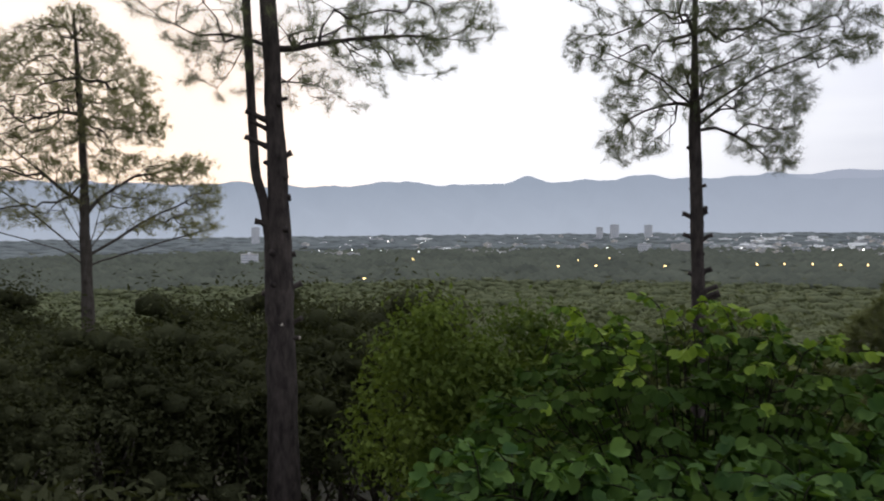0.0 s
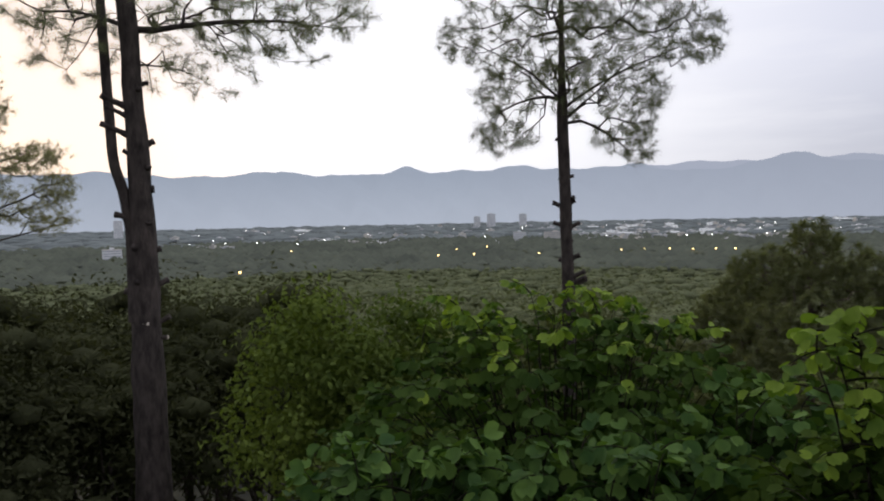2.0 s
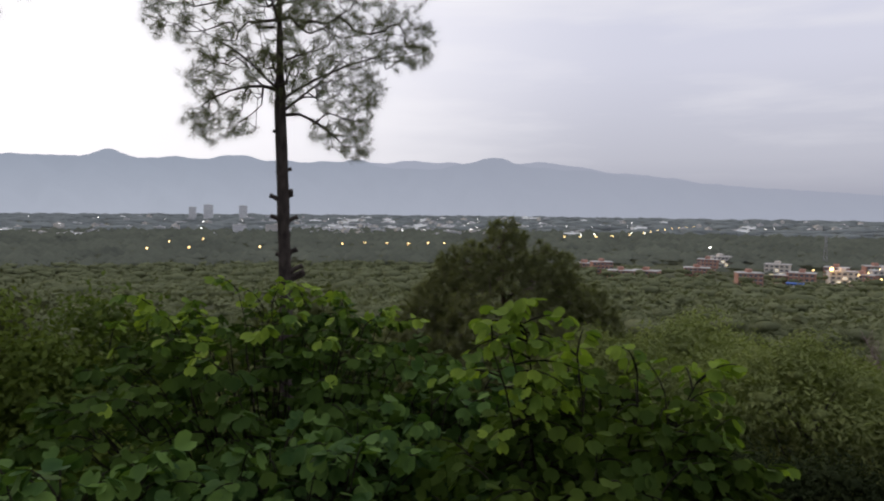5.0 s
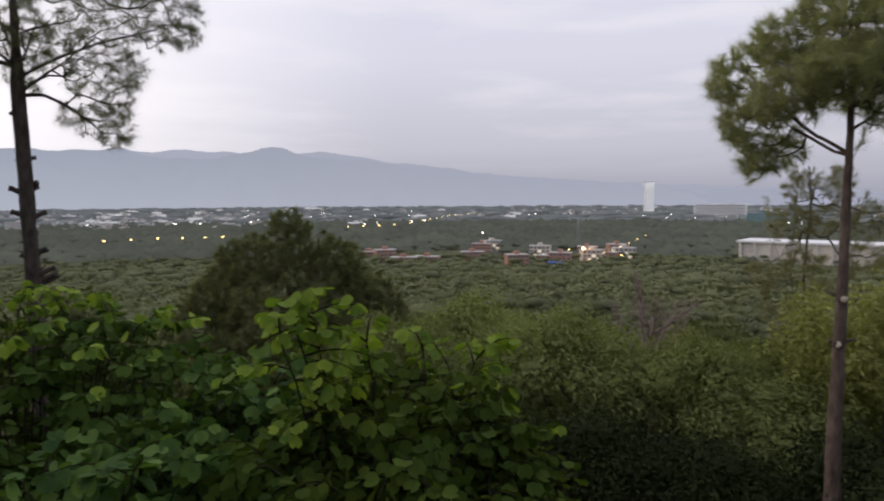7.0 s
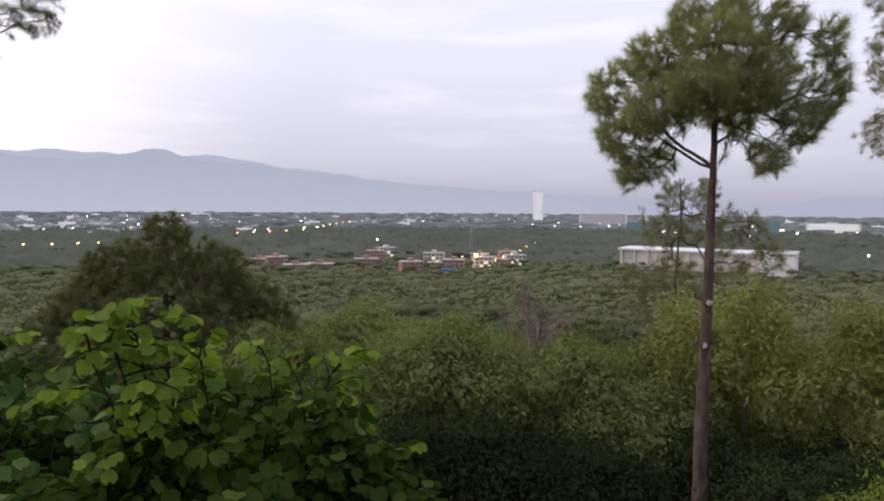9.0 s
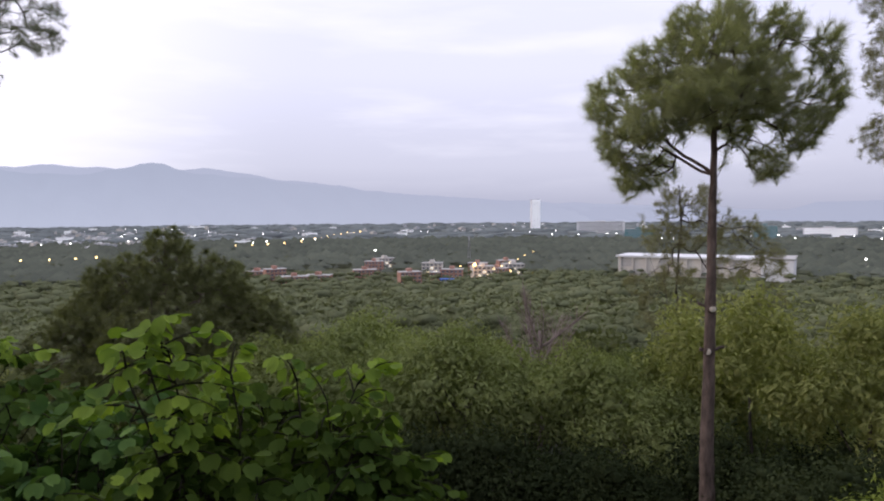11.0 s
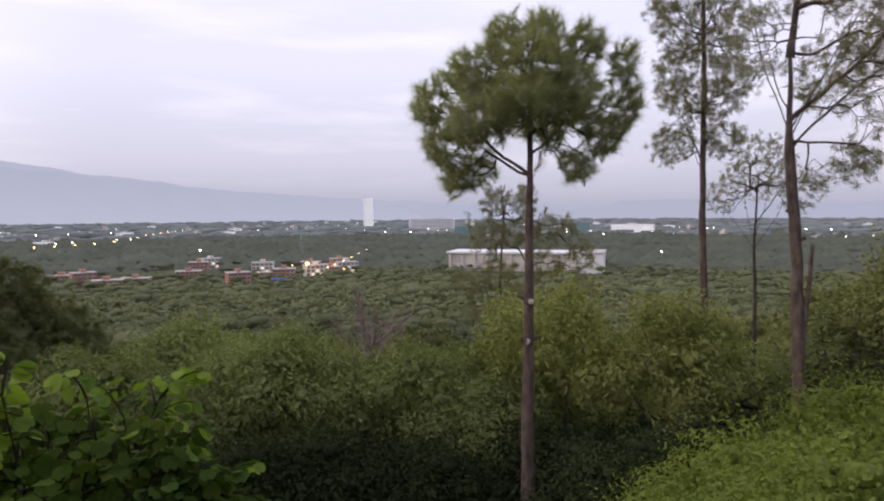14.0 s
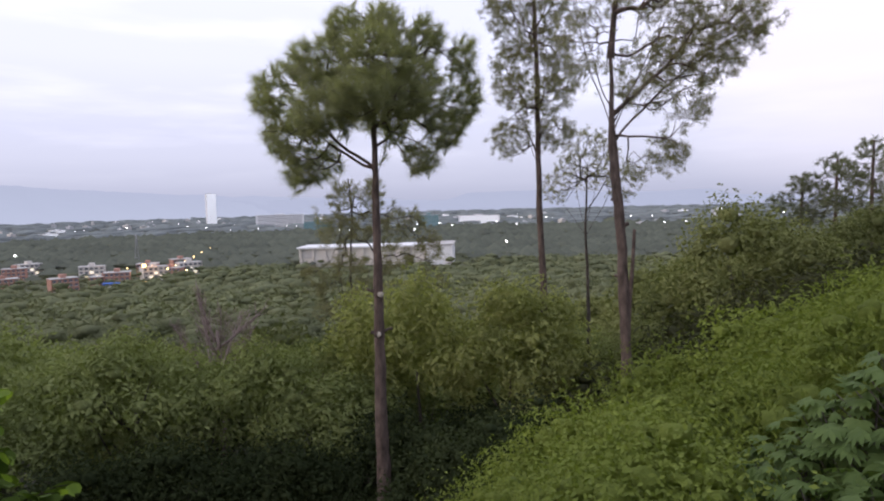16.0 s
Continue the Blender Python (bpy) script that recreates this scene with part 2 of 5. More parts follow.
def ground_z(x, y):
    """Height of the ground: a hilltop edge, a steep wooded slope, then a long fall to the plain."""
    x, y = np.asarray(x, float), np.asarray(y, float)
    r, az = np.hypot(x, y), np.degrees(np.arctan2(x, y))
    fall = np.interp(r, [0, 1.2, 3, 6, 10, 15, 25, 50, 80, 200, 400, 560, 900], [0, 0.1, 1.1, 2.8, 4.7, 6.6, 10.4, 15, 19, 33, 49, 57, 58])
    d = np.abs((az - 40 + 180) % 360 - 180)
    k = np.interp(d, [0, 52, 72, 90, 110, 180], [1, 1, 0.62, 0.24, 0.12, 0.05])
    k = k + (1 - k) * np.interp(r, [40, 260], [0, 1])
    wave = 0.25 * np.sin(x * 0.31 + 1.0) * np.sin(y * 0.27) * np.clip(r / 20, 0, 1) + 1.2 * np.sin(x * 0.021) * np.sin(y * 0.019 + 2) * np.clip((r - 60) / 200, 0, 1)
    # unseen rise behind the camera, added to block low skylight from there
    behind = np.clip((d - 118) / 45, 0, 1) ** 1.2 * np.interp(r, [1.5, 4, 30, 120], [0, 0.5, 17, 45]) * np.interp(r, [150, 420], [1, 0])
    return -fall * k + wave + behind


def raw_mesh(name, V, F, mat, smooth=False):
    V, F = np.asarray(V, np.float32), np.asarray(F, np.int32)
    me = bpy.data.meshes.new(name)
    n = F.shape[1]
    me.vertices.add(len(V))
    me.vertices.foreach_set("co", V.ravel())
    me.loops.add(F.size)
    me.loops.foreach_set("vertex_index", F.ravel())
    me.polygons.add(len(F))
    me.polygons.foreach_set("loop_start", np.arange(0, F.size, n, dtype=np.int32))
    if smooth:
        me.polygons.foreach_set("use_smooth", np.ones(len(F), bool))
    me.update(calc_edges=True)
    me.materials.append(mat)
    return me


def join(pieces):
    Vs, Fs, o = [], [], 0
    for V, F in pieces:
        Vs.append(np.asarray(V, float))
        Fs.append(np.asarray(F) + o)
        o += len(V)
    return np.concatenate(Vs), np.concatenate(Fs)


def tube(P, R, sides=6):
    """Triangles of a tapering round limb along the points P."""
    P, R = np.asarray(P, float), np.asarray(R, float)
    T = np.gradient(P, axis=0)
    T /= np.linalg.norm(T, axis=1)[:, None] + 1e-9
    ref = np.where(np.abs(T[:, 2:3]) > 0.9, [[1.0, 0, 0]], [[0, 0, 1.0]])
    A = np.cross(T, ref)
    A /= np.linalg.norm(A, axis=1)[:, None] + 1e-9
    B = np.cross(T, A)
    ang = np.arange(sides) * 2 * np.pi / sides
    ring = np.cos(ang)[None, :, None] * A[:, None] + np.sin(ang)[None, :, None] * B[:, None]
    V = (P[:, None] + ring * R[:, None, None]).reshape(-1, 3)
    i, j = np.meshgrid(np.arange(len(P) - 1), np.arange(sides), indexing="ij")
    a, b = i * sides + j, i * sides + (j + 1) % sides
    F = np.concatenate([np.stack([a, b, b + sides], -1).reshape(-1, 3), np.stack([a, b + sides, a + sides], -1).reshape(-1, 3)])
    end = (len(P) - 1) * sides
    cap = np.array([[end, end + k, end + k + 1] for k in range(1, sides - 1)])
    return V, np.concatenate([F, cap])


def unit(v):
    return v / (np.linalg.norm(v, axis=-1, keepdims=True) + 1e-9)


def scatter(TV, TF, pos, tip, nrm, size):
    """One template blade (y towards its tip, z its upper side) at every place."""
    tip = unit(tip)
    side = unit(np.cross(tip, nrm))
    up = np.cross(side, tip)
    TV = np.asarray(TV, float)
    V = pos[:, None] + size[:, None, None] * (TV[None, :, 0:1] * side[:, None] + TV[None, :, 1:2] * tip[:, None] + TV[None, :, 2:3] * up[:, None])
    F = np.asarray(TF)[None] + (np.arange(len(pos)) * len(TV))[:, None, None]
    return V.reshape(-1, 3), F.reshape(-1, 3)


LEAF = ([(0, 0, 0), (0.28, 0.5, 0.06), (0, 1, -0.08), (-0.28, 0.5, 0.06)], [(0, 1, 2), (0, 2, 3)])
FROND = ([(0, 0, 0), (0.17, 0.45, 0.03), (0, 1, -0.15), (-0.17, 0.45, 0.03)], [(0, 1, 2), (0, 2, 3)])
CLUMP = ([(-0.4, 0.0, 0), (0.35, 0.1, 0.1), (0.15, 0.8, -0.1), (-0.45, 0.6, 0.15)], [(0, 1, 2), (0, 2, 3)])


def two_lobed(bend=0.12, n=5):
    """A kachnar leaf: two round lobes with a notch between them, folded a little along its midrib."""
    right = []
    for k in range(n):
        a = 0.86 * math.pi * (k / (n - 1))
        right.append((0.03 + 0.5 * math.sin(a) * (0.85 + 0.15 * math.sin(a)), 0.47 - 0.5 * math.cos(a), bend * math.sin(a)))
    V = [(0, 0.0, 0), (0, 0.45, -0.05), (0, 0.70, 0.0)]
    F = []
    for s in (1, -1):
        o = len(V)
        V += [(s * x, y, z) for x, y, z in right]
        loop = [0] + [o + k for k in range(n)] + [2]
        for p, q in zip(loop[:-1], loop[1:]):
            F.append((1, p, q) if s > 0 else (1, q, p))
    return V, F


def part(name, me, parent, label="", m=None):
    ob = new(name, me)
    ob.parent = parent
    if m is not None:
        ob.matrix_basis = m
    if label:
        ob["label"] = label
    return ob


def box_mesh(name, x0, x1, y0, y1, z0, z1, mat, bevel=0.0):
    bm = bmesh.new()
    bmesh.ops.create_cube(bm, size=1)
    bmesh.ops.transform(bm, matrix=Matrix.Translation(((x0 + x1) / 2, (y0 + y1) / 2, (z0 + z1) / 2)) @ Matrix.Diagonal((x1 - x0, y1 - y0, z1 - z0, 1)), verts=bm.verts)
    if bevel:
        bmesh.ops.bevel(bm, geom=bm.edges[:], offset=bevel, segments=1, affect="EDGES")
    me = bpy.data.meshes.new(name)
    bm.to_mesh(me)
    bm.free()
    me.materials.append(mat)
    return me


# ---- the ground: one sheet from the hilltop to the horizon ----
def make_ground():
    rr = np.concatenate([[0.01], np.geomspace(0.6, 4950, 110)])
    az = np.linspace(-180, 180, 181)[:-1]
    A, Rr = np.meshgrid(az, rr)
    X, Y = polar(A, Rr)
    V = np.stack([X, Y, ground_z(X, Y)], -1).reshape(-1, 3)
    n = len(az)
    i, j = np.meshgrid(np.arange(len(rr) - 1), np.arange(n), indexing="ij")
    a, b = i * n + j, i * n + (j + 1) % n
    F = np.stack([a, a + n, b + n, b], -1).reshape(-1, 4)
    tagged(new("ground", raw_mesh("ground", V, F, M_GROUND, True)), "wooded slope falling to a wide flat valley floor", "ground", kind="structure")


make_ground()


# ---- distant hills: hazy ridges, their haze set as glowing colour, far behind the rest ----
def ridge_material(name, low, high, top):
    m, N, L, b = material(name, 1.0, 0.0)
    tc = N.new("ShaderNodeTexCoord")
    sep = N.new("ShaderNodeSeparateXYZ")
    L.new(tc.outputs["Object"], sep.inputs[0])
    # haze goes into the emitted colour: by height here, by east below
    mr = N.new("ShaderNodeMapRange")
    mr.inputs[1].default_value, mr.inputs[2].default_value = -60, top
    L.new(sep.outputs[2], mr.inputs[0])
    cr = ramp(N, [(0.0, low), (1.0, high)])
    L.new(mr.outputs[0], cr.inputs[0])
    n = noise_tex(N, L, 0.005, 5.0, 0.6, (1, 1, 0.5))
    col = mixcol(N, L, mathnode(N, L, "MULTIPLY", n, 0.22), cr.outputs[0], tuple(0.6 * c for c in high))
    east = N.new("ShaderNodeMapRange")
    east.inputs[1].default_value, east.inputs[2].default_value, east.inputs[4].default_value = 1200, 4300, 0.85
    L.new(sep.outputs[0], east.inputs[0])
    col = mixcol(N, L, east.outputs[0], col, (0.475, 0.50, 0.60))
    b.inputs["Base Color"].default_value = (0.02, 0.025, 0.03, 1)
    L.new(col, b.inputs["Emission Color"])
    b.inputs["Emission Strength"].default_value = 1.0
    return m


def ridge(name, label, R, az0, az1, base, peaks, mat, rough, seed):
    az = np.linspace(az0, az1, 520)
    el = np.interp(az, *zip(*base))
    for a, h, w in peaks:
        el = el + h * np.exp(-((az - a) / w) ** 2)
    el = el + np.array([rough * noise.fractal(Vector((a * 0.5, seed, 0)), 0.75, 2.1, 6) for a in az])
    rows = []
    for s, dr in ((1.0, 0), (0.8, -120), (0.5, -330), (0.2, -520), (-0.1, -700)):
        x, y = polar(az, R + dr + 90 * np.sin(az * 1.7 + s * 5))
        z = EYE + R * np.tan(np.radians(el)) * s - (60 if s < 0 else 60 * (1 - s))
        rows.append(np.stack([x, y, z], -1))
    V = np.concatenate(rows)
    n = len(az)
    i, j = np.meshgrid(np.arange(len(rows) - 1), np.arange(n - 1), indexing="ij")
    a = i * n + j
    F = np.stack([a, a + n, a + n + 1, a + 1], -1).reshape(-1, 4)
    tagged(new(name, raw_mesh(name, V, F, mat, True)), label, "hills", kind="structure")


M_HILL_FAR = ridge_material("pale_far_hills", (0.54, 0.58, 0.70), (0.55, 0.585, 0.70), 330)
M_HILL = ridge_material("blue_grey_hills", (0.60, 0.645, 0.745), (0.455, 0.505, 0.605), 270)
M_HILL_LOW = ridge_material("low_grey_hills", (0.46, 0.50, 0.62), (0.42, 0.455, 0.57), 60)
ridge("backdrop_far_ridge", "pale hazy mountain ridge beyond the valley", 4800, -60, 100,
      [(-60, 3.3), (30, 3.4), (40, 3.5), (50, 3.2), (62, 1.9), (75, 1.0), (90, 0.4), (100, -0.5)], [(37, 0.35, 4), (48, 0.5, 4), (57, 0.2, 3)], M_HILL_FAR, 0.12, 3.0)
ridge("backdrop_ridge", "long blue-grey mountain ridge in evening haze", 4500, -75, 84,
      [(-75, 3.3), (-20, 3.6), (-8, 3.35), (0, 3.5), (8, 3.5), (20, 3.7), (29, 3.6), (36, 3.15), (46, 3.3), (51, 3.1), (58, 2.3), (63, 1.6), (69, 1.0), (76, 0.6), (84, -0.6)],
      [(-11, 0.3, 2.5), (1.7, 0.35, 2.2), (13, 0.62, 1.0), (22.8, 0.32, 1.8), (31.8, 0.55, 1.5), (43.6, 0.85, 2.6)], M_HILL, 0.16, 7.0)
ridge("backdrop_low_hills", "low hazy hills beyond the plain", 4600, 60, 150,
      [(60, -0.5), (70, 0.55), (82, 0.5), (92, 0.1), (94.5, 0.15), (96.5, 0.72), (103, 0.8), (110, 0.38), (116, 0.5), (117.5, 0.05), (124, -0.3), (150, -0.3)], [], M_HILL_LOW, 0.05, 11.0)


# ---- trees ----
def limb_path(start, bearing, rise, length, curl, n, rng, wob=0.05):
    """A limb that leaves at a rise and bends by curl degrees over its length."""
    P, p = [np.array(start, float)], np.array(start, float)
    b, e = bearing, rise
    for k in range(n):
        b += rng.normal(0, 60 * wob)
        e += curl / n + rng.normal(0, 50 * wob)
        d = np.array([math.sin(radians(b)) * math.cos(radians(e)), math.cos(radians(b)) * math.cos(radians(e)), math.sin(radians(e))])
        p = p + d * length / n
        P.append(p.copy())
    return np.array(P)


def needles(pos, way, rng, per, length, width, spread=(15, 75)):
    n = len(pos) * per
    c, w = np.repeat(pos, per, 0), unit(np.repeat(way, per, 0))
    rnd = unit(rng.normal(size=(n, 3)))
    rnd = unit(rnd - (rnd * w).sum(1, keepdims=True) * w)
    t = np.radians(rng.uniform(*spread, n))[:, None]
    d = w * np.cos(t) + rnd * np.sin(t)
    ln = length * rng.uniform(0.7, 1.1, n)
    d = unit(d - np.array([0, 0, 0.05]))
    s = unit(np.cross(d, rng.normal(size=(n, 3)))) * width
    a = c - w * (rng.random((n, 1)) ** 1.3 * length * 0.8)
    V = np.stack([a - s, a + s, a + d * ln[:, None]], 1).reshape(-1, 3)
    return V, np.arange(3 * n).reshape(-1, 3)


def limb_tree(wood, start, bearing, rise, length, radius, curl, rng, every=0.32, sub=0.45, depth=2):
    """A bare limb with side twigs."""
    P = limb_path(start, bearing, rise, length, curl, max(5, int(length / 0.3)), rng)
    R = radius * np.linspace(1, 0.28, len(P))
    wood.append(tube(P, R, 5 if radius > 0.02 else 3))
    if depth == 0:
        return
    s, side = 0.25, 1
    while s < 1:
        i = min(int(s * (len(P) - 1)), len(P) - 2)
        d = unit(P[i + 1] - P[i])
        b = math.degrees(math.atan2(d[0], d[1])) + side * rng.uniform(30, 75)
        e = math.degrees(math.asin(np.clip(d[2], -1, 1))) * 0.7 + rng.uniform(-20, 30)
        limb_tree(wood, P[i], b, e, length * sub * rng.uniform(0.6, 1.1) * (1.15 - 0.6 * s), max(0.009, R[i] * 0.5), 20, rng, every, 0.55, depth - 1)
        s += every / length * rng.uniform(0.7, 1.3)
        side = -side


def lump_points(rng, lumps, gap):
    """Twig ends in a heap of round lumps (sideways, outward, height, half-width, half-height, count), no two nearer than the gap."""
    pts = []
    for s0, o0, z0, rh, rv, n in lumps:
        got = 0
        for _ in range(n * 6):
            d = rng.normal(size=3)
            d /= np.linalg.norm(d)
            q = np.array([s0, o0, z0]) + d * np.array([rh, rh, rv]) * rng.uniform(0.12, 1) ** 0.42
            if pts and np.min(((np.array(pts) - q) ** 2).sum(1)) < gap * gap:
                continue
            pts.append(q)
            got += 1
            if got >= n:
                break
    return np.array(pts)


def grow(nodes, parents, targets, rng, stem_cost=0.5, rise=0.45):
    """Lets a crown grow: every twig end, from the inside outwards, joins the wood that it reaches with the least effort."""
    nodes, parents = [np.array(n) for n in nodes], list(parents)
    stem = [pp == -2 for pp in parents]
    path = [0.0] * len(nodes)
    for k, pp in enumerate(parents):
        if pp >= 0:
            path[k] = path[pp] + float(np.linalg.norm(nodes[k] - nodes[pp]))
    N0 = np.array([n for n, st in zip(nodes, stem) if st])
    order = np.argsort([np.min(np.linalg.norm(N0 - t, axis=1)) for t in targets])
    for t in targets[order]:
        A = np.array(nodes)
        v = t - A
        d = np.linalg.norm(v, axis=1)
        flat = np.hypot(v[:, 0], v[:, 1])
        cost = d + 0.22 * np.array(path) + np.array(stem) * (stem_cost + 0.5 * np.abs(v[:, 2] - rise * flat))
        k = int(np.argmin(cost))
        nodes.append(t)
        parents.append(k)
        stem.append(False)
        path.append(path[k] + d[k])
    return np.array(nodes), parents


def pine(label, bearing, r, trunk, base_r, top_r, limbs, lumps, needle_mat, rng_seed, per=30, length=0.22, width=0.006, gap=0.24, tip_r=0.0035, fork=0.0, stubs=(), bark=None, side_trunk=None, rise=0.45, twice=False, category="pine tree", spread=(15, 75), along=False, lift=0.25, fuzz=0.015, girth=None):
    """A pine. trunk: knots (height over the eye, sideways, outward); limbs: (height, bearing from the line of sight, rise, length, curl);
    lumps: the heaps of its crown, in the same terms as the trunk's knots; girth: (height, radius) where the stem does not taper evenly."""
    rng = np.random.default_rng(rng_seed)
    bark = bark or M_BARK
    x, y = polar(bearing, r)
    gz = float(ground_z(x, y))
    top = new("pine_tree")
    top.location = (x, y, gz)
    tagged(top, label, category)
    out_d, side_d = np.array(polar(bearing, 1.0)), np.array(polar(bearing + 90, 1.0))

    def place(z, s, o):
        return np.array([*(side_d * s + out_d * o), EYE + z - gz])
    knots = [(gz - EYE - 0.3, trunk[0][1], trunk[0][2])] + list(trunk)
    zs = np.array([k[0] for k in knots])
    zz = np.linspace(zs[0], zs[-1], 40)
    P = np.array([place(z, np.interp(z, zs, [k[1] for k in knots]), np.interp(z, zs, [k[2] for k in knots])) for z in zz])
    P[1:-1, :2] += rng.normal(0, 0.007, (38, 2))
    R = np.interp(np.linspace(0, 1, 40), [0, 0.08, 1], [base_r * 1.2, base_r, top_r]) * rng.uniform(0.92, 1.09, 40)

    if girth:
        R = np.interp(zz, *zip(*girth)) * rng.uniform(0.94, 1.06, 40)

    def on_trunk(z):
        return np.array([np.interp(EYE + z - gz, P[:, 2], P[:, c]) for c in range(3)]), float(np.interp(EYE + z - gz, P[:, 2], R))
    main = [tube(P, R, 14)]
    nodes, parents = [], []
    for z in np.arange(fork, trunk[-1][0] + 0.01, 0.22):
        nodes.append(on_trunk(z)[0])
        parents.append(-2)
    if side_trunk:
        Q = np.array([place(*k) for k in side_trunk])
        t = np.linspace(0, len(Q) - 1, 24)
        Q = np.stack([np.interp(t, np.arange(len(Q)), Q[:, c]) for c in range(3)], 1)
        main.append(tube(Q, np.interp(np.linspace(0, 1, 24), [0, 0.2, 1], [base_r * 0.55, base_r * 0.36, base_r * 0.26]), 10))
        for q in Q[Q[:, 2] > EYE + fork - gz]:
            nodes.append(q)
            parents.append(-2)
    part("trunk", raw_mesh("trunk", *join(main), bark, True), top)
    for z, b, up, ln, curl in limbs:
        L = limb_path(on_trunk(z)[0], bearing + b, up, ln, curl, max(4, int(ln / 0.3)), rng, 0.07)
        k = int(np.argmin([np.linalg.norm(n - L[0]) if pp == -2 else 99 for n, pp in zip(nodes, parents)]))
        for q in L[1:]:
            nodes.append(q)
            parents.append(k)
            k = len(nodes) - 1
    pts = lump_points(rng, lumps, gap)
    targets = np.array([place(q[2], q[0], q[1]) for q in pts])
    nodes, parents = grow(nodes, parents, targets, rng, rise=rise)
    count = np.ones(len(nodes))
    for k in range(len(nodes) - 1, -1, -1):
        if parents[k] >= 0:
            count[parents[k]] += count[k]
    rad = np.minimum(tip_r * count ** 0.45, 0.6 * base_r)
    way = np.zeros((len(nodes), 3))
    root = np.arange(len(nodes))
    for k, pp in enumerate(parents):
        if pp >= 0:
            way[k] = unit(nodes[k] - nodes[pp])
            root[k] = k if parents[pp] == -2 else root[pp]
        else:
            way[k] = (0, 0, 0.6)
    wood = {}
    for k, pp in enumerate(parents):
        if pp < 0:
            continue
        a, b = nodes[pp], nodes[k]
        d = np.linalg.norm(b - a)
        c = a + unit(way[pp] * 0.22 + way[k] * 1.0 + rng.normal(0, 0.07, 3)) * d * 0.5
        t = np.linspace(0, 1, 5)[:, None]
        Q = (1 - t) ** 2 * a + 2 * t * (1 - t) * c + t ** 2 * b
        r0 = min(rad[pp], rad[k] * 1.5) if parents[pp] >= 0 else rad[k] * 1.3
        wood.setdefault(int(root[k]), []).append(tube(Q, np.linspace(r0, rad[k], 5), 7 if rad[k] > 0.02 else 4 if rad[k] > 0.009 else 3))
        way[k] = unit(way[k] + 0.6 * (b - c) / (d + 1e-6))
    for pieces in wood.values():
        part("limb", raw_mesh("limb", *join(pieces), bark, True), top)
    ends = [k for k in range(len(nodes)) if parents[k] >= 0 and count[k] <= 3]
    pos, d = nodes[ends], unit(way[ends] + [0, 0, lift] + rng.normal(0, 0.15, (len(ends), 3)))
    if along:
        back = nodes[ends] - nodes[[parents[k] for k in ends]]
        reach = np.minimum(1, 0.42 / (np.linalg.norm(back, axis=1, keepdims=True) + 1e-6))
        pos = np.concatenate([pos - back * reach * u + rng.normal(0, fuzz, pos.shape) for u in (0, 0.06, 0.34, 0.7)])
        d = np.concatenate([unit(d + rng.normal(0, 0.25, d.shape)) for _ in range(4)])
    elif twice:
        pos, d = np.concatenate([pos, pos - d * length * 0.55 + rng.normal(0, 0.06, pos.shape)]), np.concatenate([d, unit(d + rng.normal(0, 0.5, d.shape))])
    part("crown", raw_mesh("crown", *needles(pos, d, rng, per, length, width, spread), needle_mat), top)
    for z, b, ln, rd, fresh in stubs:
        p, tr = on_trunk(z)
        d = np.array([math.sin(radians(bearing + b)), math.cos(radians(bearing + b)), 0.1 if fresh else 0.45])
        d /= np.linalg.norm(d)
        Q = np.array([p + d * (tr * 0.6 + ln * q) for q in (0, 0.35, 0.7, 1.0)])
        Q += rng.normal(0, 0.006, Q.shape)
        st = part("branch_stub", raw_mesh("branch_stub", *tube(Q, [rd * 1.5, rd, rd * 0.9, rd * 1.1], 8), bark, True), top)
        if fresh:
            Q = np.array([Q[-1] - d * 0.004, Q[-1] + d * 0.008])
            part("cut_face", raw_mesh("cut_face", *tube(Q, [rd * 0.95, rd * 0.9], 10), M_CUT), st, "pale fresh-cut wood")
    return top


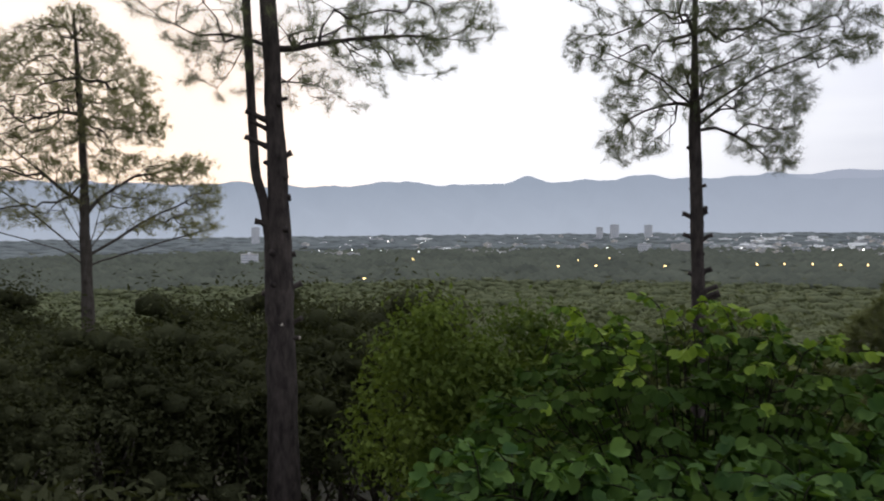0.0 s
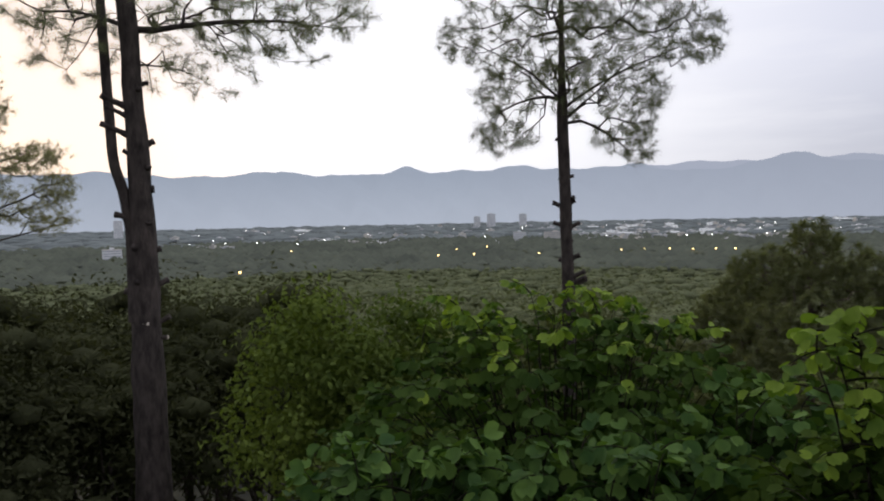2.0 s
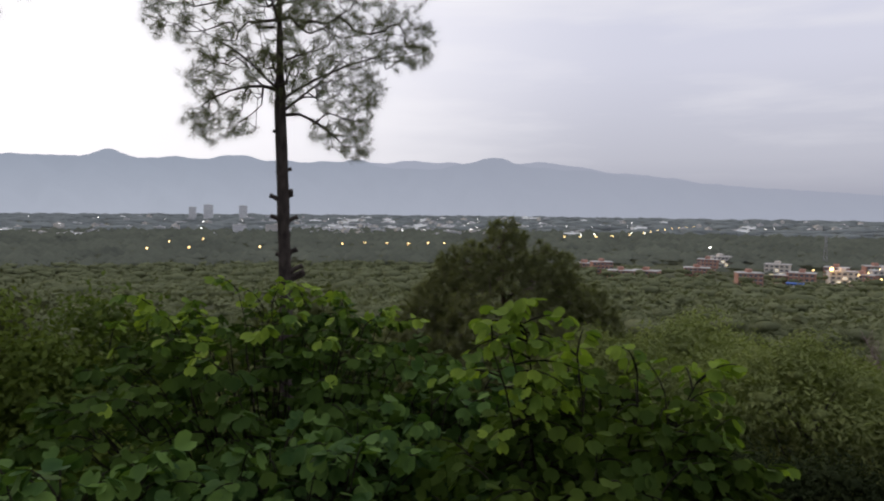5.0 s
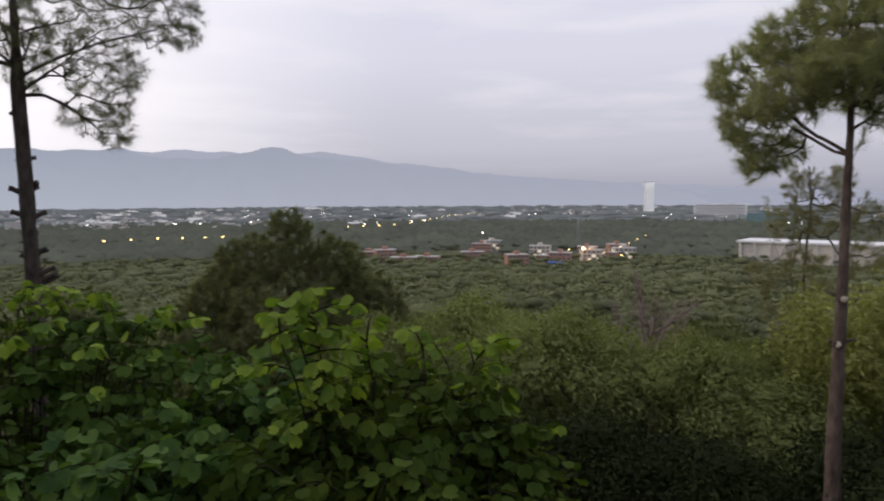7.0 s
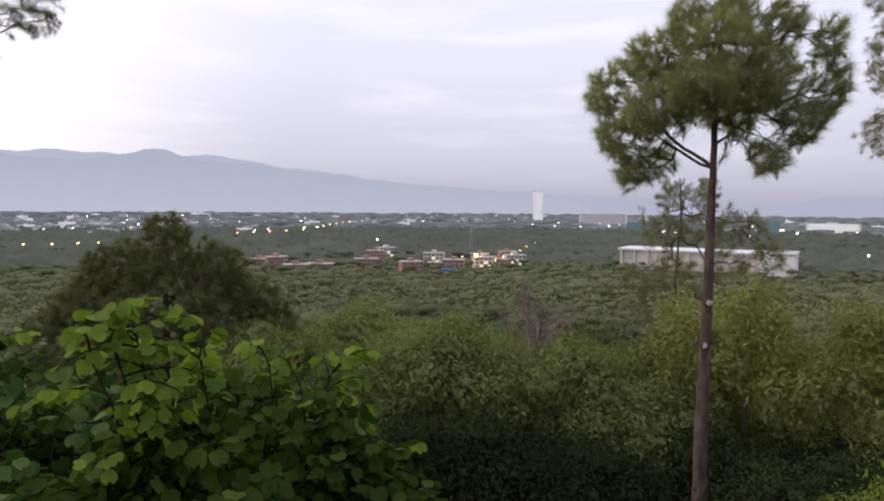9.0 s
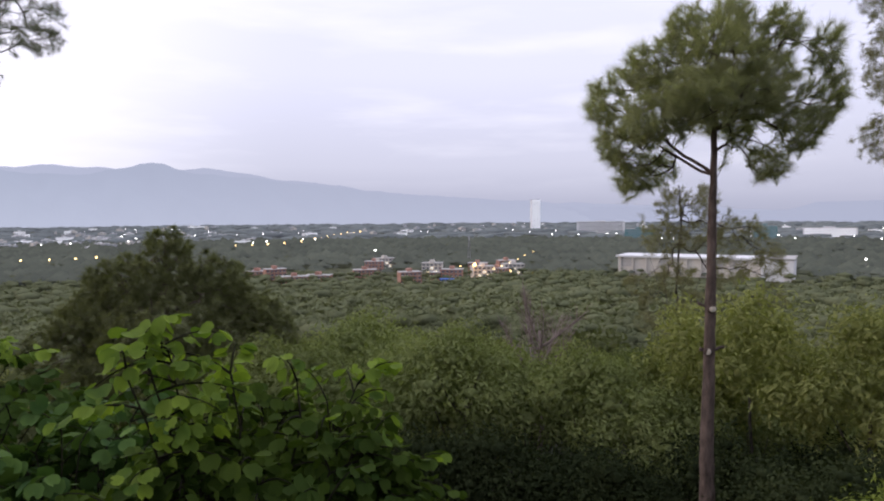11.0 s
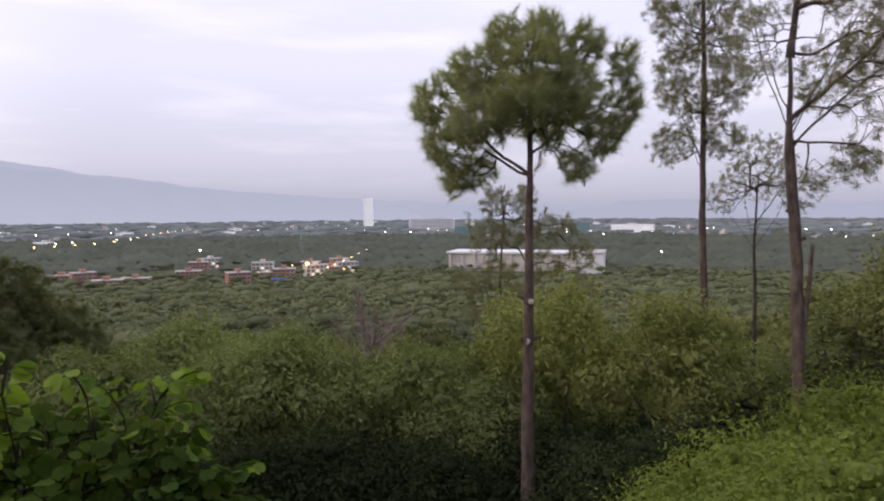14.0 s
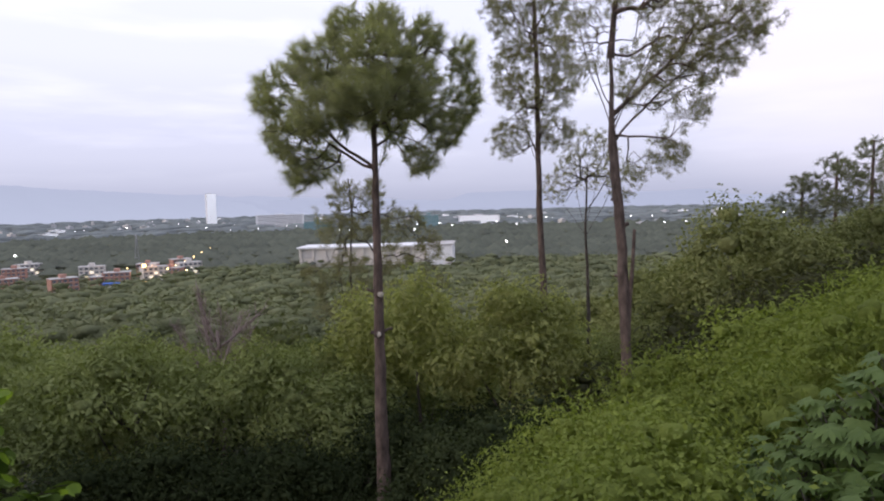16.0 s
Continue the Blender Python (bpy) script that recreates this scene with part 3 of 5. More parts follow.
# double-stemmed pine
pine("tall double-stemmed pine with rough brown bark and sawn-off branch stubs", -7.9, 9.5,
     [(-6, -0.02, 0), (-1.5, -0.01, 0), (0.6, -0.02, 0), (2.0, -0.06, 0), (3.4, -0.13, 0), (6.8, -0.2, 0)], 0.2, 0.08,
     [(1.95, 60, 25, 0.9, -50), (2.35, 92, 22, 2.9, -30), (2.4, 280, 40, 1.3, -60)],
     [(2.0, 0, 2.5, 0.9, 0.3, 40), (1.2, 0.2, 2.1, 0.5, 0.5, 14), (-0.8, 0, 2.3, 0.6, 0.6, 46), (0.55, -0.1, 1.9, 0.5, 0.4, 14), (0.1, 0, 3.1, 2.4, 0.7, 190), (-0.1, 0, 5.2, 2.8, 1.7, 340), (1.3, 0.4, 2.75, 1.2, 0.4, 70), (2.3, -0.2, 2.9, 0.9, 0.35, 46)], M_NEEDLE, 11,
     per=34, length=0.17, width=0.0018, gap=0.17, fork=2.0, rise=0.25, spread=(15, 95), along=True, fuzz=0.03,
     bark=M_BARK_DARK, girth=[(-8, 0.27), (-4, 0.235), (-2, 0.205), (-0.6, 0.17), (0.3, 0.148), (1.0, 0.13), (3.0, 0.11), (6.8, 0.06)],
     stubs=[(0.95, 80, 0.14, 0.042, 0), (-1.35, 178, 0.06, 0.038, 1), (-1.4, 95, 0.22, 0.035, 0), (-1.55, 108, 0.16, 0.03, 1), (-0.42, 215, 0.1, 0.045, 0), (1.7, 88, 0.14, 0.03, 0), (-0.05, 262, 0.26, 0.04, 0), (-0.1, 150, 0.1, 0.04, 0), (0.35, 100, 0.1, 0.05, 0), (-0.85, 215, 0.1, 0.04, 0), (1.6, 150, 0.1, 0.035, 0), (-0.9, 92, 0.2, 0.04, 0), (0.62, 140, 0.1, 0.04, 0), (-0.45, 95, 0.12, 0.04, 0), (-1.0, 268, 0.16, 0.04, 0), (1.42, 268, 0.34, 0.04, 0), (1.05, 266, 0.38, 0.035, 0), (0.82, 268, 0.12, 0.03, 0), (1.3, 268, 0.3, 0.03, 0)],
     side_trunk=[(-1.3, -0.12, -0.02), (-0.2, -0.14, 0.0), (0.35, -0.21, 0.02), (0.75, -0.32, 0.02), (1.6, -0.35, 0.02), (3.0, -0.39, 0.05), (5.8, -0.5, 0.3)])

# slender pine with an airy crown
pine("slender pine with an airy crown and a bare stubby trunk", 26.4, 13.2,
     [(-7, 0.10, 0), (-1.4, 0.08, 0), (0.2, 0.04, 0), (2.1, 0.0, 0), (4.0, 0.0, 0), (6.6, 0.05, 0)], 0.135, 0.045,
     [(1.95, 78, 40, 2.6, -8), (2.1, 285, 44, 2.8, -2), (2.3, 300, 66, 2.2, 0), (1.75, 88, 34, 1.6, 10), (2.2, 262, 12, 1.5, -55), (1.8, 95, 5, 1.4, -50), (2.0, 200, 35, 1.8, -10), (2.1, 20, 35, 1.8, -10)],
     [(0.4, 0, 4.5, 2.75, 1.2, 602), (0.1, 0, 3.1, 2.0, 0.7, 266), (-1.0, 0, 2.3, 0.75, 0.6, 90), (1.3, 0, 2.2, 0.8, 0.6, 101), (-1.1, 0, 1.5, 0.7, 0.36, 56), (1.15, 0, 1.45, 0.65, 0.36, 56), (1.4, 0, 1.05, 0.35, 0.15, 17), (2.35, 0, 3.2, 0.75, 0.6, 92), (-1.95, 0, 3.4, 0.55, 0.5, 50), (0.4, 0, 5.5, 2.6, 0.9, 182), (0.1, 0.2, 2.4, 1.0, 0.6, 70)], M_NEEDLE, 12,
     per=32, length=0.175, width=0.0019, gap=0.16, fork=1.7, rise=0.3, spread=(15, 95), along=True, fuzz=0.035,
     bark=M_BARK_DARK, girth=[(-9, 0.15), (-7, 0.135), (1.8, 0.115), (2.5, 0.07), (4.0, 0.045), (6.6, 0.03)],
     stubs=[(1.35, 265, 0.08, 0.035, 0), (0.62, 85, 0.12, 0.035, 0), (0.58, 268, 0.06, 0.03, 0), (0.15, 80, 0.12, 0.06, 0), (0.08, 275, 0.2, 0.045, 0), (0.2, 95, 0.1, 0.05, 0), (-0.3, 275, 0.2, 0.04, 0), (-0.33, 80, 0.22, 0.04, 0), (-0.62, 85, 0.07, 0.035, 0), (-0.95, 85, 0.2, 0.05, 0), (-1.0, 272, 0.1, 0.04, 0), (-1.3, 100, 0.3, 0.045, 0), (-1.5, 70, 0.34, 0.04, 0), (-1.42, 88, 0.32, 0.045, 0)])

# full-crowned pine
pine("tall pine with a dense bright-tipped crown and two pale saw cuts", 89.0, 14.4,
     [(-9, -0.05, 0), (-4, -0.04, 0), (0.5, 0.0, 0), (2.0, 0.0, 0), (3.2, 0.05, 0)], 0.165, 0.035,
     [(0.62, 285, 38, 2.1, 8), (0.55, 70, 62, 1.3, 10), (0.75, 268, 33, 1.9, 12), (1.5, 95, 35, 1.8, 8), (1.1, 60, 50, 1.6, 0)],
     [(-2.1, 0, 2.25, 0.42, 0.48, 80), (-1.75, 0.1, 1.45, 0.55, 0.55, 100), (-1.5, 0, 0.75, 0.4, 0.36, 46), (-1.1, -0.2, 2.85, 0.58, 0.52, 110), (-1.0, -0.5, 1.9, 0.7, 0.6, 110), (-0.5, 0.1, 3.55, 0.5, 0.5, 84), (0.25, 0, 3.6, 0.52, 0.5, 90), (0, -0.5, 2.9, 0.75, 0.6, 130), (1.1, 0, 3.35, 0.45, 0.52, 80),
      (1.88, 0, 3.0, 0.32, 0.48, 44), (1.9, 0.1, 2.2, 0.4, 0.55, 66), (1.4, -0.1, 1.6, 0.48, 0.5, 70), (0.95, 0, 0.95, 0.4, 0.38, 46), (0.75, -0.4, 2.35, 0.7, 0.68, 120), (-0.2, -0.9, 2.15, 0.75, 0.55, 100), (0.5, 0.2, 1.6, 0.4, 0.4, 34), (0.1, 1.1, 2.4, 1.1, 0.8, 150), (-1.05, 0.6, 1.0, 0.45, 0.35, 34), (-1.75, 0, 2.75, 0.3, 0.3, 20)], M_NEEDLE_FRESH, 13,
     per=74, length=0.28, width=0.0034, gap=0.165, fork=0.5, rise=0.5, twice=True, spread=(5, 62), lift=0.6,
     stubs=[(-1.9, 165, 0.1, 0.07, 1), (-2.75, 195, 0.1, 0.07, 1), (-2.75, 95, 0.22, 0.03, 0), (-1.9, 270, 0.2, 0.03, 0), (-2.78, 265, 0.12, 0.04, 0)])

# pair of pines on the hillside
pine("tall thin pine with sparse olive foliage on the hillside", 102.5, 18.8,
     [(-7, 0.12, 0), (-2.5, 0.08, 0), (0, 0.0, 0), (3, 0.0, 0), (7.0, -0.1, 0)], 0.125, 0.045,
     [(0.9, 290, 62, 1.8, 10), (1.2, 275, 66, 2.4, 5), (1.6, 85, 62, 2.2, 5)],
     [(-0.2, 0, 5.6, 1.35, 1.7, 520), (-0.1, 0, 3.3, 1.25, 1.2, 350), (-0.75, 0, 1.7, 0.6, 0.6, 70), (0.5, 0, 1.8, 0.6, 0.5, 60)], M_OLIVE, 14, per=30, length=0.17, width=0.003, gap=0.15, fork=0.9, rise=0.8, spread=(15, 95), along=True, fuzz=0.08)
pine("leaning forked pine with open olive crown on the hillside", 108.7, 16.4,
     [(-6, 0.16, 0), (-3.8, 0.2, 0), (-0.8, 0.1, 0), (1.2, -0.08, 0), (3.4, -0.1, 0)], 0.15, 0.05,
     [(1.3, 84, 50, 4.8, 2), (1.45, 80, 68, 5.0, 0), (1.5, 275, 78, 4.6, 5), (1.9, 95, 38, 2.8, 12), (1.6, 60, 62, 4.0, 0), (2.0, 285, 58, 2.4, 15), (3.2, 90, 84, 2.6, 0), (1.35, 95, 12, 1.4, -25)],
     [(2.3, 0, 4.0, 1.1, 0.9, 230), (1.0, 0, 4.9, 1.5, 1.1, 300), (0, 0, 6.2, 1.7, 1.0, 240), (2.9, 0, 5.2, 0.9, 0.8, 140), (-0.75, 0, 3.6, 0.7, 1.0, 90), (1.15, 0, 1.0, 0.5, 0.5, 50), (0.5, 0.2, 0.7, 0.35, 0.4, 16), (2.0, 0, 2.9, 0.8, 0.5, 76), (0.6, 0.5, 3.0, 0.8, 0.8, 76), (0.8, 0, 2.4, 0.8, 0.6, 56), (1.6, 0, 3.3, 0.9, 0.7, 90), (1.5, 0, 2.0, 0.7, 0.5, 44), (2.7, 0, 3.6, 0.6, 0.5, 50)], M_OLIVE, 15, per=30, length=0.17, width=0.003, gap=0.16, fork=1.2, rise=0.7, spread=(15, 95), along=True, fuzz=0.08,
     girth=[(-8, 0.155), (-6, 0.135), (1.1, 0.11), (1.8, 0.06), (3.4, 0.035)], stubs=[(-0.7, 80, 0.14, 0.05, 0), (-0.1, 265, 0.1, 0.04, 0), (-1.9, 262, 0.12, 0.04, 0)], side_trunk=[(-3.2, 0.22, 0), (-2.2, 0.3, 0), (-1.5, 0.36, 0), (-0.75, 0.40, 0)])

# young pine behind, thin tree between the pair, far pines
pine("young open-crowned pine with several thin stems", 88.2, 24.0,
     [(-9, -0.5, 0), (-5.2, -0.5, 0), (-2.5, -0.75, 0), (-0.5, -0.6, 0), (0.9, -0.7, 0)], 0.075, 0.02,
     [(-5.0, 60, 72, 4.6, 10), (-5.2, 290, 74, 5.4, 8), (-4.6, 90, 60, 4.2, 20), (-4.8, 260, 66, 4.4, 16), (-4.2, 80, 76, 4.6, 4)],
     [(-0.9, 0, 0.2, 0.55, 0.7, 60), (0.1, 0, 0.3, 0.5, 0.7, 56), (-1.2, 0, -0.9, 0.7, 0.7, 60), (-0.2, 0, -0.8, 0.8, 0.6, 64), (0.9, 0, -0.7, 0.6, 0.6, 44), (1.6, 0, -0.8, 0.4, 0.6, 36), (2.1, 0, -1.7, 0.6, 0.8, 60), (0.8, 0, -1.9, 0.8, 0.6, 50), (-0.9, 0, -2.1, 0.9, 0.7, 60), (-1.9, 0, -2.6, 0.7, 0.6, 36), (0.2, 0, -3.0, 1.2, 0.6, 50), (2.0, 0, -3.0, 0.7, 0.6, 36), (-1.3, 0, -3.6, 0.9, 0.5, 30)], M_OLIVE, 16, per=22, fuzz=0.06, length=0.22, width=0.0042, gap=0.17, along=True, fork=-4.5, rise=1.1, bark=M_BARK_GREY, spread=(10, 70), lift=0.7)
pine("thin bare-stemmed tree with a fan of twigs and pale leaves", 106.2, 20.0,
     [(-8, 0.1, 0), (-2.0, 0.05, 0), (-1.0, 0.0, 0), (0.9, 0.1, 0)], 0.085, 0.02,
     [(-1.05, 282, 52, 1.9, 15), (-1.0, 78, 48, 1.9, 20), (-0.9, 300, 72, 2.0, 5), (-0.8, 60, 70, 2.1, 5), (-0.4, 95, 50, 1.5, 20)],
     [(0.2, 0, 0.9, 1.15, 0.7, 170), (-0.75, 0, 0.35, 0.5, 0.5, 44), (1.0, 0, 0.3, 0.5, 0.5, 44), (0.2, 0, 1.6, 0.6, 0.4, 40)], M_OLIVE, 17, per=12, length=0.11, width=0.005, gap=0.18, fork=-1.1, rise=1.0, bark=M_BARK_GREY, category="tree", along=True, fuzz=0.05)
pine("broad cone-crowned pine against the sunset glow", -22.4, 16.0,
     [(-7, 0, 0), (-1.5, 0, 0), (2, 0.0, 0), (4.5, -0.1, 0)], 0.2, 0.03,
     [(-0.65, 80, 36, 3.0, -8), (-0.75, 90, 18, 2.7, 0), (-0.5, 70, 55, 2.4, 0), (-0.6, 280, 40, 2.8, -10), (-0.7, 268, 22, 2.7, 0), (-0.4, 300, 58, 2.4, 0), (-0.5, 90, 70, 2.5, 4), (-0.4, 265, 72, 2.5, 4), (0.4, 85, 42, 2.2, 0), (0.5, 275, 44, 2.2, 0)],
     [(-0.1, 0, 4.35, 0.45, 0.42, 56), (-0.55, 0, 3.9, 0.65, 0.45, 80), (0.45, 0, 3.85, 0.5, 0.42, 64), (-1.15, 0, 3.6, 0.5, 0.45, 56), (0.9, 0, 3.1, 0.55, 0.5, 90), (0, 0.3, 3.15, 0.75, 0.55, 120), (-1.0, 0, 2.85, 0.9, 0.6, 130), (1.2, 0, 2.35, 0.5, 0.5, 84), (0.4, -0.3, 2.3, 0.75, 0.5, 110), (-0.5, 0.3, 2.1, 0.85, 0.5, 110), (-1.6, 0, 2.0, 0.9, 0.6, 116), (0.6, 0, 1.45, 0.75, 0.34, 64), (-0.6, 0, 1.25, 0.8, 0.36, 64), (-1.8, 0, 1.1, 0.8, 0.4, 74), (1.6, 0, 1.2, 0.55, 0.28, 60), (2.15, 0, 1.4, 0.5, 0.26, 56), (2.4, 0, 0.7, 0.42, 0.42, 60), (2.15, 0, 0.15, 0.6, 0.36, 54), (1.4, 0.4, 0.6, 0.6, 0.3, 34), (-2.3, 0, 0.2, 0.7, 0.4, 44), (1.0, 0.2, 0.15, 0.8, 0.3, 44), (-1.0, 0, 0.35, 0.8, 0.3, 44), (0.2, 0.3, 0.75, 1.0, 0.35, 60)], M_OLIVE, 18, per=20, length=0.15, width=0.0036, gap=0.14, spread=(15, 100), along=True, fuzz=0.07, fork=-0.8, rise=0.8, bark=M_BARK_GREY)
pine("round dense dark pine on the slope", 45.0, 25.0,
     [(-10, 0, 0), (-4, 0, 0), (-0.9, 0, 0)], 0.22, 0.05,
     [],
     [(0, 0, -1.2, 0.9, 0.8, 90), (-1.1, -0.5, -2.2, 1.5, 1.0, 190), (1.2, -0.3, -2.2, 1.5, 1.0, 190), (0, 0.6, -2.6, 2.4, 1.2, 150), (-1.8, -0.2, -3.0, 1.2, 1.0, 90), (1.9, -0.2, -3.0, 1.2, 1.0, 90), (-3.3, -0.3, -4.4, 1.1, 1.0, 70), (3.4, -0.3, -4.4, 1.1, 1.0, 70), (-2.1, 0, -3.6, 1.6, 1.1, 170), (2.3, 0, -3.5, 1.7, 1.1, 170), (0, -1.6, -3.5, 2.0, 1.2, 200), (-2.8, -0.4, -5.2, 1.9, 1.1, 140), (2.9, -0.4, -5.2, 1.9, 1.1, 140), (0, -2.2, -5.4, 2.2, 1.2, 150), (-1.4, -2, -4.6, 1.5, 1.0, 100), (1.5, -2, -4.6, 1.5, 1.0, 100), (-3.2, -0.5, -6.8, 1.8, 1.0, 70), (3.2, -0.5, -6.8, 1.8, 1.0, 70)], M_NEEDLE_DARK, 19, per=54, length=0.28, width=0.011, gap=0.225, fork=-7, rise=0.7, twice=True, spread=(12, 85))
for bearing, r, z, seed in ((122.2, 43.0, 1.2, 20), (124.4, 42.0, 2.2, 23), (126.6, 40.0, 2.8, 21), (129.5, 44.0, 3.1, 22)):
    pine("far grey-green pine on the hill shoulder", bearing, r,
         [(-4, 0, 0), (z - 0.3, 0.1, 0)], 0.16, 0.05, [],
         [(0, 0, z - 0.7, 0.8, 0.6, 56), (-0.9, 0, z - 1.7, 0.9, 0.6, 60), (0.9, 0, z - 1.5, 0.9, 0.6, 60), (0.1, 0, z - 2.5, 1.2, 0.6, 60), (-1.2, 0, z - 3.3, 1.0, 0.6, 50), (1.2, 0, z - 3.3, 1.0, 0.6, 50)], M_NEEDLE, seed, per=22, length=0.26, width=0.011, gap=0.28, fork=z - 4, rise=0.5, twice=True, spread=(10, 90))


# ---- broad-leaved trees ----
def ico(subdivisions):
    bm = bmesh.new()
    bmesh.ops.create_icosphere(bm, subdivisions=subdivisions, radius=1)
    V, F = np.array([v.co[:] for v in bm.verts]), np.array([[v.index for v in f.verts] for f in bm.faces])
    bm.free()
    return V, F


def lobe_bodies(c, rad, squash, rng, sub):
    """The close inner foliage of each lobe: a rough, uneven lump."""
    IV, IF = ico(sub)
    n, m = len(c), len(IV)
    bulge = rng.uniform(0.72, 1.16, (n, m, 1))
    V = c[:, None] + IV[None] * bulge * rad[:, None, None] * [1, 1, squash]
    F = IF[None] + (np.arange(n) * m)[:, None, None]
    return V.reshape(-1, 3), F.reshape(-1, 3)


def lobe_leaves(c, rad, squash, k, rng, size, blade, reach=(0.78, 1.18)):
    n = len(k)
    d = unit(rng.normal(size=(n, 3)) + [0, 0, 0.25])
    pos = c[k] + d * rad[k][:, None] * rng.uniform(*reach, (n, 1)) * [1, 1, squash]
    pos = pos + rng.normal(0, 0.13, (n, 3)) * rad[k][:, None]
    tip = unit(np.cross(d, rng.normal(size=(n, 3))) + d * 0.6 - [0, 0, 0.25])
    nrm = unit(d + [0, 0, 0.2] + rng.normal(0, 0.3, (n, 3)))
    return scatter(*blade, pos, tip, nrm, size * rng.uniform(0.65, 1.35, n))


def broadleaf(label, w, h, trunk_h, leaf_mat, seed, lobes=16, leaves=2600, size=0.2, blade=LEAF, name="forest_tree", category="tree", group="", stem_r=0.1, sub=1, squash=0.72, core=0.5, lobe=(0.11, 0.20), shell=(0.55, 1.25)):
    """A broad-leaved tree: forked stem, and a crown of uneven lobes thick with leaves."""
    rng = np.random.default_rng(seed)
    top = tagged(new(name), label, category, group)
    wood = [tube(limb_path((0, 0, -0.4), rng.uniform(0, 360), 88, trunk_h + 0.4 + h * 0.35, 0, 8, rng, 0.06), np.linspace(stem_r, stem_r * 0.45, 9), 7)]
    for k in range(7):
        wood.append(tube(limb_path((0, 0, trunk_h * rng.uniform(0.5, 1.1)), k * 137.5, rng.uniform(30, 65), w * 0.45, 10, 6, rng), np.linspace(stem_r * 0.45, stem_r * 0.12, 7), 5))
    part("trunk", raw_mesh("trunk", *join(wood), M_BARK_GREY, True), top)
    a = np.arange(lobes) * 2.39996 + rng.uniform(-0.3, 0.3, lobes)
    f = np.sqrt((np.arange(lobes) + 0.5) / lobes)
    c = np.stack([np.cos(a) * f * w * 0.4, np.sin(a) * f * w * 0.4, trunk_h + h * (0.25 + 0.5 * (1 - f ** 2)) + rng.uniform(-0.12, 0.12, lobes) * h], 1)
    rad = rng.uniform(*lobe, lobes) * w
    k = rng.integers(0, lobes, leaves)
    V, F = join([lobe_bodies(c, rad * core, squash, rng, sub), lobe_leaves(c, rad, squash, k, rng, size, blade, shell)])
    part("crown", raw_mesh("crown", V, F, leaf_mat, True), top)
    return top


def plant(kinds, spots, rng, scale=(0.85, 1.2), sink=0.0):
    """The first spot of each kind takes the model itself, the others copies of it."""
    placed = []
    for i, (b, r, *big) in enumerate(spots):
        x, y = polar(b, r)
        k = rng.uniform(*scale) * (big[0] if big else 1)
        m = Matrix.Translation((x, y, float(ground_z(x, y)) - sink)) @ Matrix.Rotation(rng.uniform(0, 6.28), 4, "Z") @ Matrix.Diagonal((k, k, k * rng.uniform(0.9, 1.1), 1))
        placed.append((kinds[i % len(kinds)], m))
    for i, (ob, m) in enumerate(placed):
        if i >= len(kinds):
            copy_thing(ob, m)
    for ob, m in placed[:len(kinds)]:
        ob.matrix_basis = m


def spread(rng, az0, az1, r0, r1, gap):
    """Jittered rows of spots between two bearings and two distances."""
    res, r = [], r0
    while r < r1:
        n = max(1, int(radians(az1 - az0) * r / gap))
        for k in range(n):
            res.append((az0 + (az1 - az0) * (k + rng.random()) / n, r + rng.uniform(0, gap)))
        r += gap
    return res


SPRAY = ([(0, 0.1, 0), (0.5, 0.25, 0.08), (0.2, 0.55, 0), (0.1, 1.0, -0.1), (-0.15, 0.5, 0.05), (-0.55, 0.4, 0.1), (-0.3, 0.1, 0)], [(0, 1, 2), (2, 3, 4), (4, 5, 6)])


def by_top(spots, height):
    """Spots (bearing, distance, angle of the top below the eye) with the size that a tree of the given height needs there."""
    return [(b, r, (EYE - r * math.tan(radians(el)) - float(ground_z(*polar(b, r)))) / height) for b, r, el in spots]


G = "trees of the slope wood"
rng = np.random.default_rng(31)
near_kinds = [
    broadleaf("green broad-leaved tree in the slope wood", 6.0, 4.2, 1.8, M_FOREST, 41, 26, 4800, 0.22, group=G, core=0.35, shell=(0.5, 1.15), lobe=(0.10, 0.2)),
    broadleaf("dark green broad-leaved tree in the slope wood", 5.4, 4.0, 1.9, M_FOREST_DARK, 42, 25, 4600, 0.22, group=G, core=0.35, shell=(0.5, 1.15), lobe=(0.10, 0.2)),
    broadleaf("feathery green acacia in the slope wood", 6.6, 3.4, 2.4, M_FOREST, 43, 27, 4800, 0.3, FROND, group=G, squash=0.55, core=0.35, shell=(0.5, 1.15)),
]
plant(near_kinds, [s for s in spread(rng, 0, 100, 19, 42, 5.4) if not (34 < s[0] < 56 and s[1] < 27) and not (70 < s[0] < 79 and s[1] < 28) and not (50 < s[0] and s[1] < 25)], rng, (0.95, 1.4), 0.3)
plant([broadleaf("broad feathery acacia low on the slope", 6.4, 3.0, 4.4, M_ACACIA, 46, 27, 9000, 0.19, FROND, group=G, core=0.3, shell=(0.5, 1.12), squash=0.6, lobe=(0.10, 0.19))],
      by_top([(69.0, 20.0, 9.2), (63.6, 22.0, 10.0), (79.6, 18.8, 11.8), (84.6, 17.6, 13.0), (58.5, 19.0, 11.4), (54.0, 20.0, 11.0), (74.8, 19.6, 13.2), (82.5, 23.5, 10.8), (61.0, 25.0, 9.4), (88.0, 25.0, 10.4), (95.5, 24.5, 12.0), (105.5, 23.5, 10.2)], 7.4), rng, (0.97, 1.03), 0.1)
